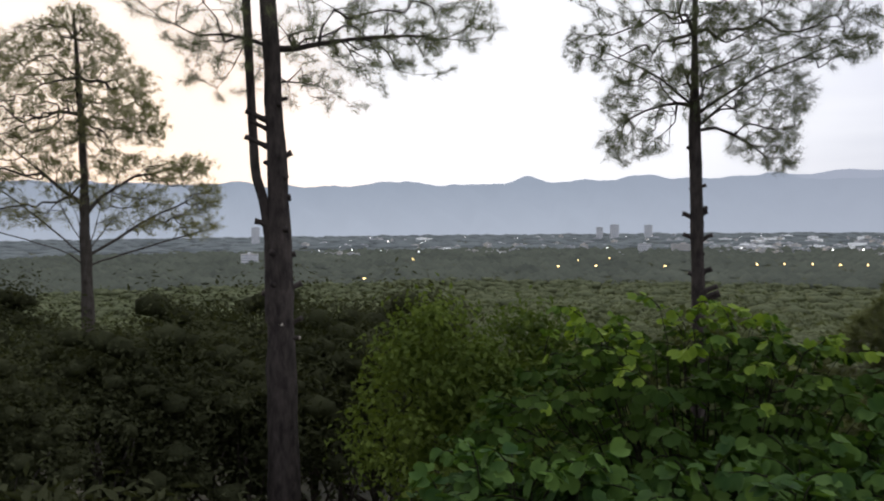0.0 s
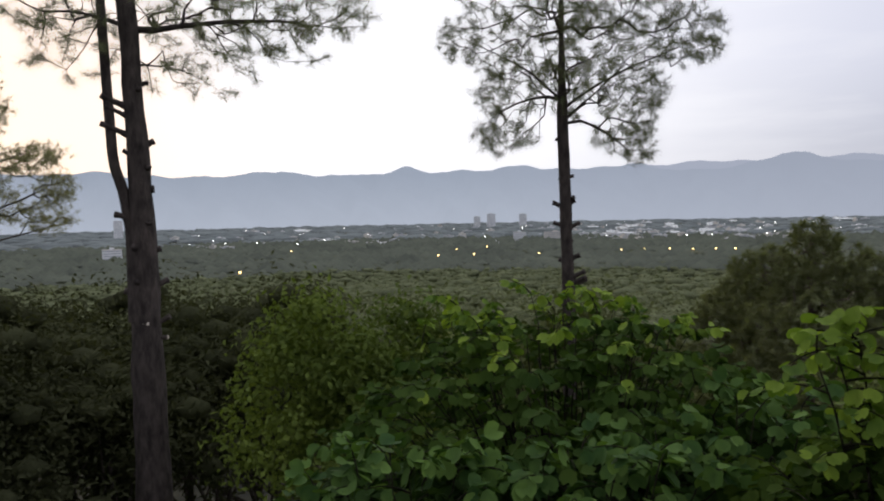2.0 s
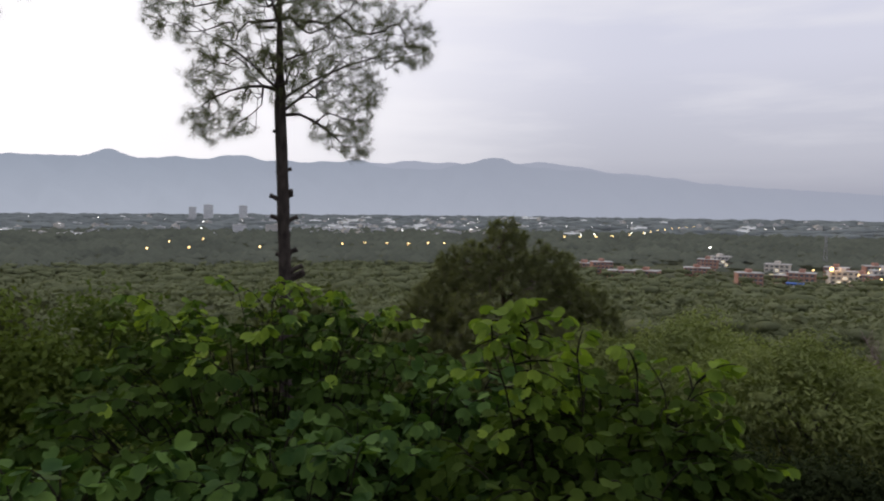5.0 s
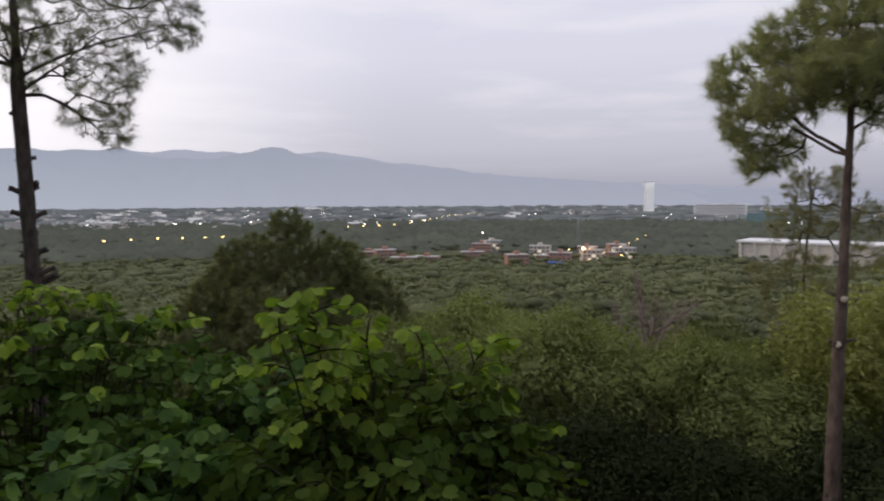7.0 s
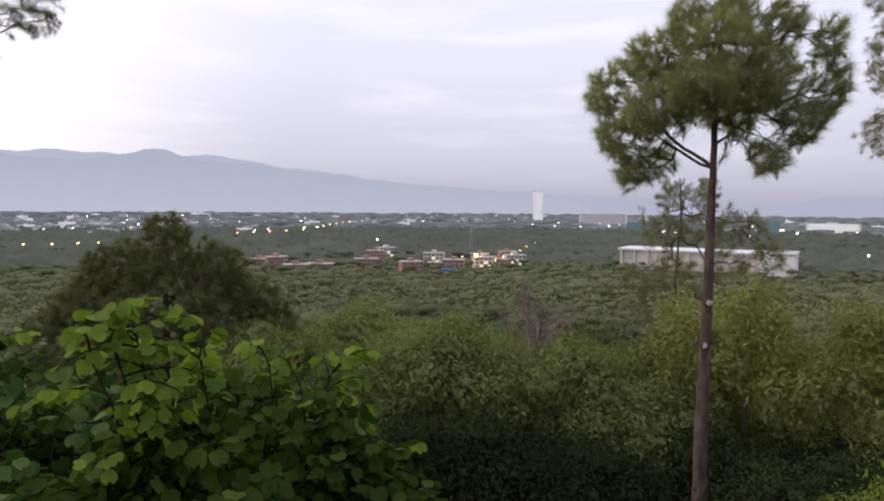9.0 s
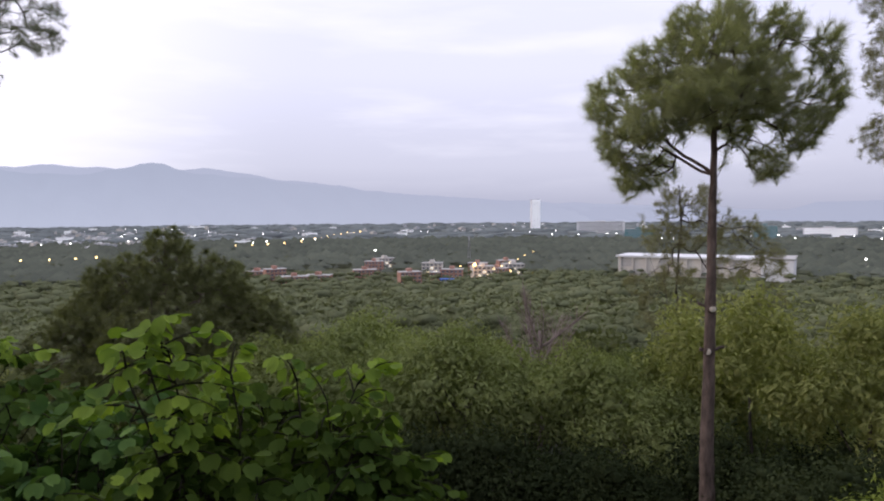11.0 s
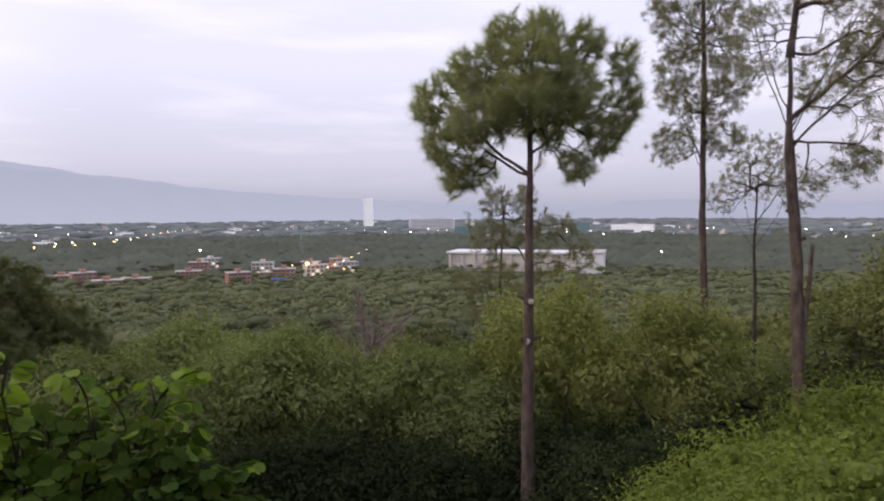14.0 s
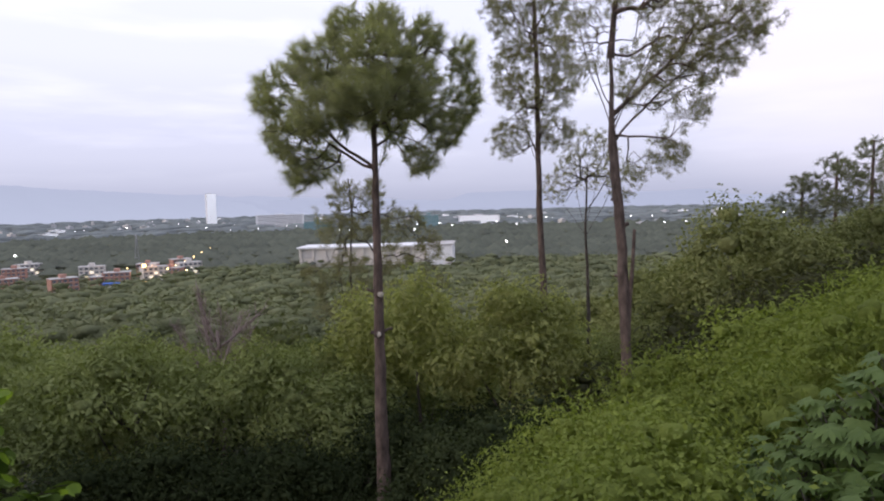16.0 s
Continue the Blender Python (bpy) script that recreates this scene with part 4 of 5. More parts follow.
plant([broadleaf("tree low on the slope, shade put into its dark leaves", 5.0, 3.8, 1.6, M_LOW, 47, 44, 5200, 0.19, FROND, group=G, core=0.25, shell=(0.3, 1.3))],
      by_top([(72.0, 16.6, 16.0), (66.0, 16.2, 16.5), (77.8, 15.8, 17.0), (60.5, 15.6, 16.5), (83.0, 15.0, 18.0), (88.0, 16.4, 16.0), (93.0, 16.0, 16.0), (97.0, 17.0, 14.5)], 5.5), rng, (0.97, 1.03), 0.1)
mid_kinds = [
    broadleaf("rounded green tree of the wood", 6.6, 4.6, 1.6, M_FOREST, 44, 14, 760, 0.5, SPRAY, group=G, core=0.56, lobe=(0.12, 0.22), shell=(0.6, 1.2)),
    broadleaf("spreading green tree of the wood", 6.8, 4.0, 1.8, M_FOREST, 45, 13, 740, 0.5, SPRAY, group=G, squash=0.6, core=0.56, lobe=(0.12, 0.22), shell=(0.6, 1.2)),
]
plant(mid_kinds, spread(rng, -14, 131, 42, 84, 7.0), rng, (0.65, 1.2), 0.4)


def crowns(c, rad, squash, rng):
    """Small uneven crowns for woods far away."""
    a = np.arange(6) * math.pi / 3
    T = np.concatenate([[(0, 0, 1.0)], np.stack([np.cos(a), np.sin(a), 0 * a], 1)])
    V = c[:, None] + T[None] * rng.uniform(0.6, 1.3, (len(c), 7, 1)) * rad[:, None, None] * [1, 1, 1.25 * squash]
    F = np.array([(0, k + 1, (k + 1) % 6 + 1) for k in range(6)])[None] + (np.arange(len(c)) * 7)[:, None, None]
    return V.reshape(-1, 3), F.reshape(-1, 3)


def canopy(name, label, rng, spots, lobes, sprays, w, h, size, mat, lift=3.5, blade=CLUMP, kind="stuff", dome=False):
    """Tree crowns too many to count, as one body: low heaps of lobes, each thick with loose sprays of leaves."""
    b, r = np.array(spots).T
    x, y = polar(b, r)
    n = len(x)
    k = rng.uniform(0.55, 1.3, n)
    z = ground_z(x, y) + lift * k
    i = np.repeat(np.arange(n), lobes)
    a, f = rng.uniform(0, 6.283, len(i)), np.sqrt(rng.random(len(i))) * (lobes > 1)
    off = np.stack([np.cos(a) * f * w * 0.36, np.sin(a) * f * w * 0.36, h * (0.32 - 0.5 * f ** 2) + rng.normal(0, 0.08 * h, len(i))], 1)
    c = np.stack([x[i], y[i], z[i]], 1) + off * k[i][:, None]
    rad = k[i] * w * (0.5 if lobes == 1 else 0.28) * rng.uniform(0.7, 1.25, len(i))
    pieces = [crowns(c, rad, h / w, rng) if dome else lobe_bodies(c, rad * (0.84 if sprays else 1), h / w, rng, 1)]
    if sprays:
        q = np.repeat(np.arange(len(c)), sprays)
        d = unit(rng.normal(size=(len(q), 3)) + [0, 0, 0.7])
        pos = c[q] + d * rad[q][:, None] * rng.uniform(0.82, 1.14, (len(q), 1)) * [1, 1, 1.2 * h / w]
        tip = unit(np.cross(d, rng.normal(size=d.shape)) + d * 0.25)
        pieces.append(scatter(*blade, pos, tip, unit(d + [0, 0, 0.3] + rng.normal(0, 0.25, d.shape)), size * rng.uniform(0.6, 1.4, len(q))))
    tagged(new(name, raw_mesh(name, *join(pieces), mat, True)), label, "woods", kind=kind)


def cleared(spots, rng, az0, az1, r0, r1, left):
    """Thins the trees in front of the houses."""
    return [q for q in spots if not (az0 < q[0] < az1 and r0 < q[1] < r1) or rng.random() < left]


W = "continuous green canopy of the valley woods"
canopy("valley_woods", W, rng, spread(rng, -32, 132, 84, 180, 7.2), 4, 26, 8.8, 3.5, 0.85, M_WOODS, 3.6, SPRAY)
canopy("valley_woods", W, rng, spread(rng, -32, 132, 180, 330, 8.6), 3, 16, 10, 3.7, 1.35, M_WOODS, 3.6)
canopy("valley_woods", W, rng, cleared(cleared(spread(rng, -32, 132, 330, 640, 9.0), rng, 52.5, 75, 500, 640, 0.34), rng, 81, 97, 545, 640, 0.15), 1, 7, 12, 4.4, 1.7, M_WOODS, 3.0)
canopy("plain_woods", "woods of the far plain, haze put into their grey-green", rng, cleared(cleared(spread(rng, -32, 132, 640, 1500, 14.0), rng, 52, 75, 640, 740, 0.35), rng, 81, 97, 640, 700, 0.1), 1, 0, 17, 8.5, 4.0, M_FARWOODS, 1.5, dome=True)
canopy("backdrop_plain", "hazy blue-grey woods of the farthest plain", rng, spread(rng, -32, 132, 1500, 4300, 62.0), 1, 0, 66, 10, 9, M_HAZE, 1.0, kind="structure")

# single trees that stand out
Y = "yellow-green trees"
plant([broadleaf("airy yellow-green tree with pale upright stems", 3.2, 4.2, 3.0, M_FOREST_YELLOW, 51, 26, 4600, 0.17, FROND, shell=(0.4, 1.2), core=0.2, group=Y, stem_r=0.07, squash=1.15, lobe=(0.10, 0.19))],
      by_top([(92.6, 18.6, 7.0), (87.2, 19.5, 7.6), (90.0, 21.0, 7.2)], 7.0), rng, (0.98, 1.04))
plant([broadleaf("rounded yellow-green tree with drooping sprays", 3.6, 4.0, 2.2, M_FOREST_YELLOW, 57, 26, 6500, 0.16, FROND, core=0.3, group=Y, stem_r=0.07, squash=0.85, shell=(0.5, 1.15))],
      by_top([(99.8, 17.6, 7.2), (103.0, 18.6, 7.8)], 6.1), rng, (0.98, 1.04))
plant([broadleaf("large green tree on the hillside", 6.5, 4.6, 1.2, M_FOREST, 52, 28, 8600, 0.15, core=0.35, shell=(0.5, 1.15))], [(118.5, 27.0, 1.05), (114.0, 30.0, 0.9), (122.5, 25.0, 0.8), (109.0, 28.0, 0.8), (105.0, 26.0, 0.8), (116.0, 36.0, 1.0), (121.0, 34.0, 0.85), (127.0, 30.0, 0.72), (111.5, 22.0, 0.7)], rng, (0.95, 1.05))
plant([broadleaf("leafy light-green shrub tree on the slope", 2.6, 3.6, 1.6, M_LEAFY, 53, 34, 6500, 0.10, stem_r=0.05, core=0.2, shell=(0.4, 1.35))], by_top([(4.6, 9.5, 6.2), (9.0, 9.7, 6.4), (13.0, 10.5, 6.8)], 5.0), rng, (0.97, 1.03), 0.0)
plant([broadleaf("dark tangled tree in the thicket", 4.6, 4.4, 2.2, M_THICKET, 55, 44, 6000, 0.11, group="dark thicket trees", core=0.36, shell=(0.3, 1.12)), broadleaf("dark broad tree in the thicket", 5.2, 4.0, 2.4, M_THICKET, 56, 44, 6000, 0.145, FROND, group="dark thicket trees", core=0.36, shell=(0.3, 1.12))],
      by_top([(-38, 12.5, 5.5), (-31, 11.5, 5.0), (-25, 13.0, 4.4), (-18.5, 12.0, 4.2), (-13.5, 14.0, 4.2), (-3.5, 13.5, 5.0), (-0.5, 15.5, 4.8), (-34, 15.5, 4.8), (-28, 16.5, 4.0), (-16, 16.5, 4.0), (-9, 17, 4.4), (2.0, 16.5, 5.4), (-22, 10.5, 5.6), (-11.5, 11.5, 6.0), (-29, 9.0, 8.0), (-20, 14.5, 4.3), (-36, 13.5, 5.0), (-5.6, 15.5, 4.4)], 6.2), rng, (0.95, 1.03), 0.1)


def bare_tree():
    rng = np.random.default_rng(54)
    x, y = polar(75.3, 25.0)
    top = tagged(new("bare_tree"), "leafless grey-brown tree among green crowns", "tree")
    top.location = (x, y, float(ground_z(x, y)))
    part("trunk", raw_mesh("trunk", *tube(limb_path((0, 0, -0.3), 0, 88, 7.8, 0, 8, rng), np.linspace(0.14, 0.05, 9), 7), M_PALE_BARK, True), top)
    for k in range(11):
        wood = []
        limb_tree(wood, (0, 0, 3.9 + 0.32 * k), k * 137.5, rng.uniform(28, 66), 3.3 - 0.1 * k, 0.05, 15, rng, every=0.14, depth=2)
        part("limb", raw_mesh("limb", *join(wood), M_PALE_BARK), top)


bare_tree()

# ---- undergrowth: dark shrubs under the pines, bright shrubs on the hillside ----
# the undergrowth's dark leaves imitate the shade it stands in
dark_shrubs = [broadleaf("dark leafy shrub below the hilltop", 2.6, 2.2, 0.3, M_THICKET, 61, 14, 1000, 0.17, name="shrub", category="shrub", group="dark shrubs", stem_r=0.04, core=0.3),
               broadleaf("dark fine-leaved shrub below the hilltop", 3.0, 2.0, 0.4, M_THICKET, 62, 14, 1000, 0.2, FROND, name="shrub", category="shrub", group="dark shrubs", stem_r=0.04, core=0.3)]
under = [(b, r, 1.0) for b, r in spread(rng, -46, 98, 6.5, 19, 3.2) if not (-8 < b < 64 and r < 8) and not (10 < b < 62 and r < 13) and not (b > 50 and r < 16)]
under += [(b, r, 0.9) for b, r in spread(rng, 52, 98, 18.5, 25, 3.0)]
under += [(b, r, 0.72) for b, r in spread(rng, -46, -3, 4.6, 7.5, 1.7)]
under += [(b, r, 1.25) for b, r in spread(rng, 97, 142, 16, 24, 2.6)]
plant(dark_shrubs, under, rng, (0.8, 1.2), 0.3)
plant([broadleaf("leafy shrub at the wood's edge, shade put into its olive green", 2.4, 2.2, 0.4, M_LOW, 65, 30, 3600, 0.08, name="shrub", category="shrub", group="olive shrubs", stem_r=0.04, core=0.3)],
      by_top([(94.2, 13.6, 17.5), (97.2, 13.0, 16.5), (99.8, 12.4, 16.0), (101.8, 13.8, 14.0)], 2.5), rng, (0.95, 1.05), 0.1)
B = "bright hillside shrubs"
hillside = [q for q in spread(rng, 92, 142, 4.9, 17, 1.6) if q[0] > 95.5 + 1.3 * (q[1] - 4.9) and not (118 < q[0] and q[1] < 6)]
plant([broadleaf("bright yellow-green shrub on the hillside", 2.2, 1.6, 0.2, M_SHRUB, 63, 40, 4200, 0.07, name="shrub", category="shrub", group=B, stem_r=0.03, core=0.32, shell=(0.5, 1.35)),
       broadleaf("bright feathery shrub on the hillside", 2.6, 1.7, 0.2, M_SHRUB, 64, 40, 4200, 0.085, FROND, name="shrub", category="shrub", group=B, stem_r=0.03, core=0.32, shell=(0.5, 1.35))],
      [q for q in hillside if q[1] > 9.6], rng, (0.9, 1.35), 0.2)
plant([broadleaf("bright fine-leaved shrub on the hillside", 2.2, 1.6, 0.2, M_SHRUB, 66, 46, 9000, 0.046, name="shrub", category="shrub", group=B, stem_r=0.03, core=0.32, shell=(0.5, 1.4)),
       broadleaf("bright feathery fine-leaved shrub on the hillside", 2.4, 1.7, 0.2, M_SHRUB, 67, 46, 9000, 0.06, FROND, name="shrub", category="shrub", group=B, stem_r=0.03, core=0.32, shell=(0.5, 1.4))],
      [q for q in hillside if q[1] <= 9.6], rng, (0.9, 1.25), 0.2)


# ---- kachnar bushes by the camera ----
KACHNAR = two_lobed(0.18, 4)


def kachnar(label, bearing, r, radius, top_z, drop, stems, leaves, seed, shoots=(), deep=1, leaf=1.0):
    """A mound of long shoots with two-lobed leaves: 300 of them single, the inner rest joined and coloured darker for
    shade.
    """
    rng = np.random.default_rng(seed)
    bx, by = polar(bearing, r)
    gz = float(ground_z(bx, by))
    top = tagged(new("kachnar_bush"), label, "bush", "kachnar bushes by the viewpoint")
    top.location = (bx, by, gz)
    wood, P, D = [], [], []
    for k in range(stems):
        f, a = math.sqrt((k + 0.5) / stems), k * 2.39996 + rng.uniform(-0.2, 0.2)
        ex, ey = math.cos(a) * f * radius, math.sin(a) * f * radius
        ez = EYE + top_z - drop * f ** 2 + rng.uniform(-0.15, 0.06) + 0.22 * noise.noise(Vector((ex * 2.1, ey * 2.1, seed))) - gz
        if k < len(shoots):
            sx, sy = np.array(polar(shoots[k][0], shoots[k][1])) - np.array([bx, by])
            ex, ey, ez = sx, sy, EYE + shoots[k][2] - gz
        b = np.array([ex * 0.18, ey * 0.18, -0.2])
        e = np.array([ex, ey, ez])
        m = (b + e) / 2 + [0, 0, 0.25 * ez * (0.3 + f)] - np.array([ex, ey, 0]) * 0.18
        t = np.linspace(0, 1, 11)[:, None]
        Q = (1 - t) ** 2 * b + 2 * t * (1 - t) * m + t ** 2 * e + rng.normal(0, 0.012, (11, 3))
        wood.append(tube(Q, np.linspace(0.013, 0.003, 11), 5))
        # arching side shoots, leaves alternate on both sides of each
        per_shoot = 9
        n_sh = max(2, leaves // stems // per_shoot)
        for g in range(n_sh):
            s = 1.0 if g == 0 else 1 - rng.random() ** 1.2 * 0.72
            i = min(int(s * 10), 9)
            q = Q[i] + (Q[i + 1] - Q[i]) * (s * 10 - i)
            way = unit(Q[i + 1] - Q[i])
            a2 = a + rng.normal(0, 1.3)
            d = unit(np.array([math.cos(a2), math.sin(a2), rng.uniform(0.1, 0.7)]) + way * (1.5 if g == 0 else 0.2))
            ln = rng.uniform(0.17, 0.34)
            t2 = np.linspace(0, 1, 6)[:, None]
            C = q + d * ln * t2 - np.array([0, 0, 1.0]) * (0.45 * ln) * t2 ** 2
            wood.append(tube(C, np.linspace(0.005, 0.002, 6), 4))
            u = np.linspace(0.12, 1, per_shoot)
            j = np.minimum((u * 5).astype(int), 4)
            c = C[j] + (C[j + 1] - C[j]) * (u * 5 - j)[:, None]
            along = unit(C[j + 1] - C[j])
            side = unit(np.cross(along, [0, 0, 1.0])) * np.where(np.arange(per_shoot) % 2, 1, -1)[:, None]
            out = unit(side + along * 0.6 + rng.normal(0, 0.25, (per_shoot, 3)))
            P.append(c + out * 0.025)
            D.append(out)
    P, D = np.concatenate(P), np.concatenate(D)
    part("stem", raw_mesh("stem", *join(wood), M_TWIG, True), top)
    hang = rng.choice([0.3, 1.0, 1.8], (len(D), 1))
    tip = unit(D + rng.normal(0, 0.3, D.shape) - np.array([0, 0, 1.0]) * hang)
    nrm = unit(np.array([0, 0, 0.8]) + D * 0.8 + rng.normal(0, 0.4, D.shape))
    size = rng.uniform(0.045, 0.078, len(P)) * leaf
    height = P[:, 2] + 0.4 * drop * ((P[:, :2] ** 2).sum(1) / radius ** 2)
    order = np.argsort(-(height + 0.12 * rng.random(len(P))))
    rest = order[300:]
    ob = part("foliage", raw_mesh("foliage", *scatter(*KACHNAR, P[rest], tip[rest], nrm[rest], size[rest]), (M_KACHNAR, M_KACHNAR_DEEP, M_KACHNAR_SHADED)[deep]), top)
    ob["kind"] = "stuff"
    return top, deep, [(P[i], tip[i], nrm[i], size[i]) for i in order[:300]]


BUSHES = [
    kachnar("broad kachnar bush with large two-lobed green leaves", 27.0, 4.6, 1.55, -0.62, 0.95, 130, 10500, 71,
            [(26.4, 5.3, -0.70), (25.6, 5.2, -0.75), (31.0, 5.0, -0.74), (32.5, 4.9, -0.76), (20.0, 4.8, -0.8), (14.5, 4.7, -0.88), (17.0, 5.0, -0.85)], 1, 1.15),
    kachnar("low kachnar bush with two-lobed leaves darkened for shade", 13.0, 3.1, 0.66, -1.14, 0.5, 44, 2800, 72, (), 2, 1.3),
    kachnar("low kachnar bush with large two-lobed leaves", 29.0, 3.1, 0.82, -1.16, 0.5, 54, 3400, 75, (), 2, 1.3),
    kachnar("upright kachnar bush with bright two-lobed leaves", 54.5, 3.05, 0.66, -0.78, 0.6, 74, 12500, 73,
            [(47.0, 2.75, -0.47), (48.6, 2.8, -0.50), (45.6, 2.7, -0.54), (53.0, 2.8, -0.6), (57.5, 3.0, -0.68), (61.5, 3.2, -0.74), (60.0, 3.1, -0.76), (62.0, 4.0, -1.35), (60.0, 3.4, -1.0)], 0, 0.96),
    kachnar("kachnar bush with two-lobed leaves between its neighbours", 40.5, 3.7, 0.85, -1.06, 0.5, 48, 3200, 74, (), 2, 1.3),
]


# ---- broad compound-leaved plant on the hillside ----
def compound_leaf():
    """Seven toothed leaflets spread like fingers on one stalk."""
    V, F = [], []
    for k in range(7):
        a = radians(-75 + 25 * k)
        ln = 0.6 + 0.4 * math.cos(a)
        d, n = np.array([math.sin(a), math.cos(a), 0]), np.array([math.cos(a), -math.sin(a), 0])
        o = len(V)
        for t, w, z in ((0.0, 0.0, 0.0), (0.35, 0.09, 0.03), (0.65, 0.12, 0.0), (1.0, 0.0, -0.16)):
            V.append(d * ln * t + n * w + [0, 0, z])
            if w:
                V.append(d * ln * t - n * w + [0, 0, z])
        F += [(o, o + 2, o + 1), (o + 1, o + 2, o + 3), (o + 2, o + 4, o + 3), (o + 3, o + 4, o + 5)]
    return [tuple(v) for v in V], F


def finger_plant(bearing, r, w, h, leaves, seed):
    rng = np.random.default_rng(seed)
    x, y = polar(bearing, r)
    top = tagged(new("castor_plant"), "broad plant with dark green finger-lobed leaves", "plant", "finger-leaved plants on the hillside")
    top.location = (x, y, float(ground_z(x, y)))
    a, f = rng.uniform(0, 6.28, leaves), np.sqrt(rng.random(leaves))
    pos = np.stack([np.cos(a) * f * w, np.sin(a) * f * w, h * (1 - 0.55 * f ** 2) * rng.uniform(0.55, 1.0, leaves)], 1)
    out = unit(np.stack([np.cos(a), np.sin(a), np.zeros(leaves)], 1) + rng.normal(0, 0.4, (leaves, 3)))
    stalks = [tube([(0, 0, -0.2), p * [0.45, 0.45, 0.6], p], [0.012, 0.008, 0.004], 4) for p in pos[::3]]
    part("stem", raw_mesh("stem", *join(stalks), M_BARK_GREY, True), top)
    part("foliage", raw_mesh("foliage", *scatter(*compound_leaf(), pos, unit(out - [0, 0, 0.35]), unit(out * 0.35 + [0, 0, 1.0]), rng.uniform(0.09, 0.16, leaves)), M_FINGER), top)


for b, r, w, h, n, sd in ((125.5, 5.2, 0.75, 1.2, 330, 81), (131.0, 5.3, 0.85, 1.5, 380, 82), (123.5, 4.5, 0.5, 0.75, 170, 83), (128.0, 4.2, 0.6, 0.85, 170, 84)):
    finger_plant(b, r, w, h, n, sd)


# ---- the town on the plain ----
M_WALL = plain_material("pale_render", (0.80, 0.80, 0.81), (0.88, 0.88, 0.88), 0.05)
M_WALL_WARM = plain_material("cream_render", (0.62, 0.58, 0.52), (0.76, 0.72, 0.66), 0.05)
M_CONCRETE = plain_material("grey_concrete", (0.48, 0.49, 0.51), (0.60, 0.61, 0.63), 0.05)
M_BRICK = plain_material("red_brick_wall", (0.38, 0.19, 0.14), (0.52, 0.31, 0.24), 0.3)
M_ROOF = plain_material("pale_flat_roof", (0.42, 0.40, 0.38), (0.60, 0.58, 0.55), 0.2)
M_GLASS = plain_material("dark_window_glass", (0.10, 0.11, 0.13), (0.18, 0.19, 0.21), 0.3, 0.15)
# the sky's reflection is painted in as a pale base colour
M_PANE = plain_material("glass_painted_sky_pale", (0.34, 0.36, 0.40), (0.44, 0.46, 0.50), 0.3, 0.2)
M_TEAL = plain_material("teal_glass_wall", (0.10, 0.24, 0.25), (0.18, 0.34, 0.34), 0.1, 0.2)
M_BLUE = plain_material("blue_tarpaulin", (0.08, 0.15, 0.42), (0.12, 0.22, 0.55), 0.3)
M_STEEL = plain_material("galvanised_steel", (0.25, 0.25, 0.26), (0.36, 0.36, 0.37), 0.5, 0.5)
M_LAMP_WARM = lamp_material("sodium_lamp", (1.0, 0.64, 0.2), 9.0)
M_LAMP_WHITE = lamp_material("white_lamp", (1.0, 0.95, 0.85), 14.0)
M_LAMP_ORANGE = lamp_material("orange_flood_lamp", (1.0, 0.5, 0.12), 14.0)
# added emission that whitens far facades, no real lit windows
M_FACADE_GLOW = lamp_material("facade_brightening_glow", (0.95, 0.98, 1.0), 0.9)
M_LIT = lamp_material("lit_window", (1.0, 0.82, 0.5), 1.4)


def storeyed(name, label, w, d, floors, wall, floor_h=3.3, bays=6, roof=None, category="building", group="", lit=(), pane=None):
    """A flat-roofed block: walls, parapet, roof slab and a window in each bay of each storey on both long sides."""
    top = tagged(new(name), label, category, group)
    h = floors * floor_h
    part("wall", box_mesh("wall", -w / 2, w / 2, -d / 2, d / 2, -4, h, wall), top)
    part("roof", box_mesh("roof", -w / 2 - 0.4, w / 2 + 0.4, -d / 2 - 0.4, d / 2 + 0.4, h, h + 0.5, roof or M_ROOF), top)
    part("stair_head", box_mesh("stair_head", -w * 0.12, w * 0.1, -d * 0.2, d * 0.25, h + 0.5, h + 3.0, wall), top)
    bw = w / bays
    sill = box_mesh("sill", -bw * 0.34, bw * 0.34, -0.35, 0.1, -1.0, -0.8, M_WALL_WARM)
    plain_pane = box_mesh("window", -bw * 0.3, bw * 0.3, -0.12, 0.12, -0.8, 0.8, M_GLASS)
    lit_pane = box_mesh("window", -bw * 0.3, bw * 0.3, -0.12, 0.12, -0.8, 0.8, M_LIT)
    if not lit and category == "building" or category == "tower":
        # with the glow material these bands only brighten the facade
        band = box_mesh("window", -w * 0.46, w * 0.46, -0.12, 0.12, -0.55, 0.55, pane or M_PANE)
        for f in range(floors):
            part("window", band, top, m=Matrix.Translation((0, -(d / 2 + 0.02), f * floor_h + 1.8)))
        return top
    for f in range(floors):
        for k in range(bays):
            on = (f * bays + k) in lit
            for s in (-1,):
                pane_ob = part("window", lit_pane if on else plain_pane, top, m=Matrix.Translation((-w / 2 + bw * (k + 0.5), s * (d / 2 + 0.02), f * floor_h + 1.8)))
                part("sill", sill, pane_ob)
    return top


def facing(bearing, r, turn=0.0, z=None):
    x, y = polar(bearing, r)
    return Matrix.Translation((x, y, float(ground_z(x, y)) if z is None else z)) @ Matrix.Rotation(radians(-bearing + turn), 4, "Z")


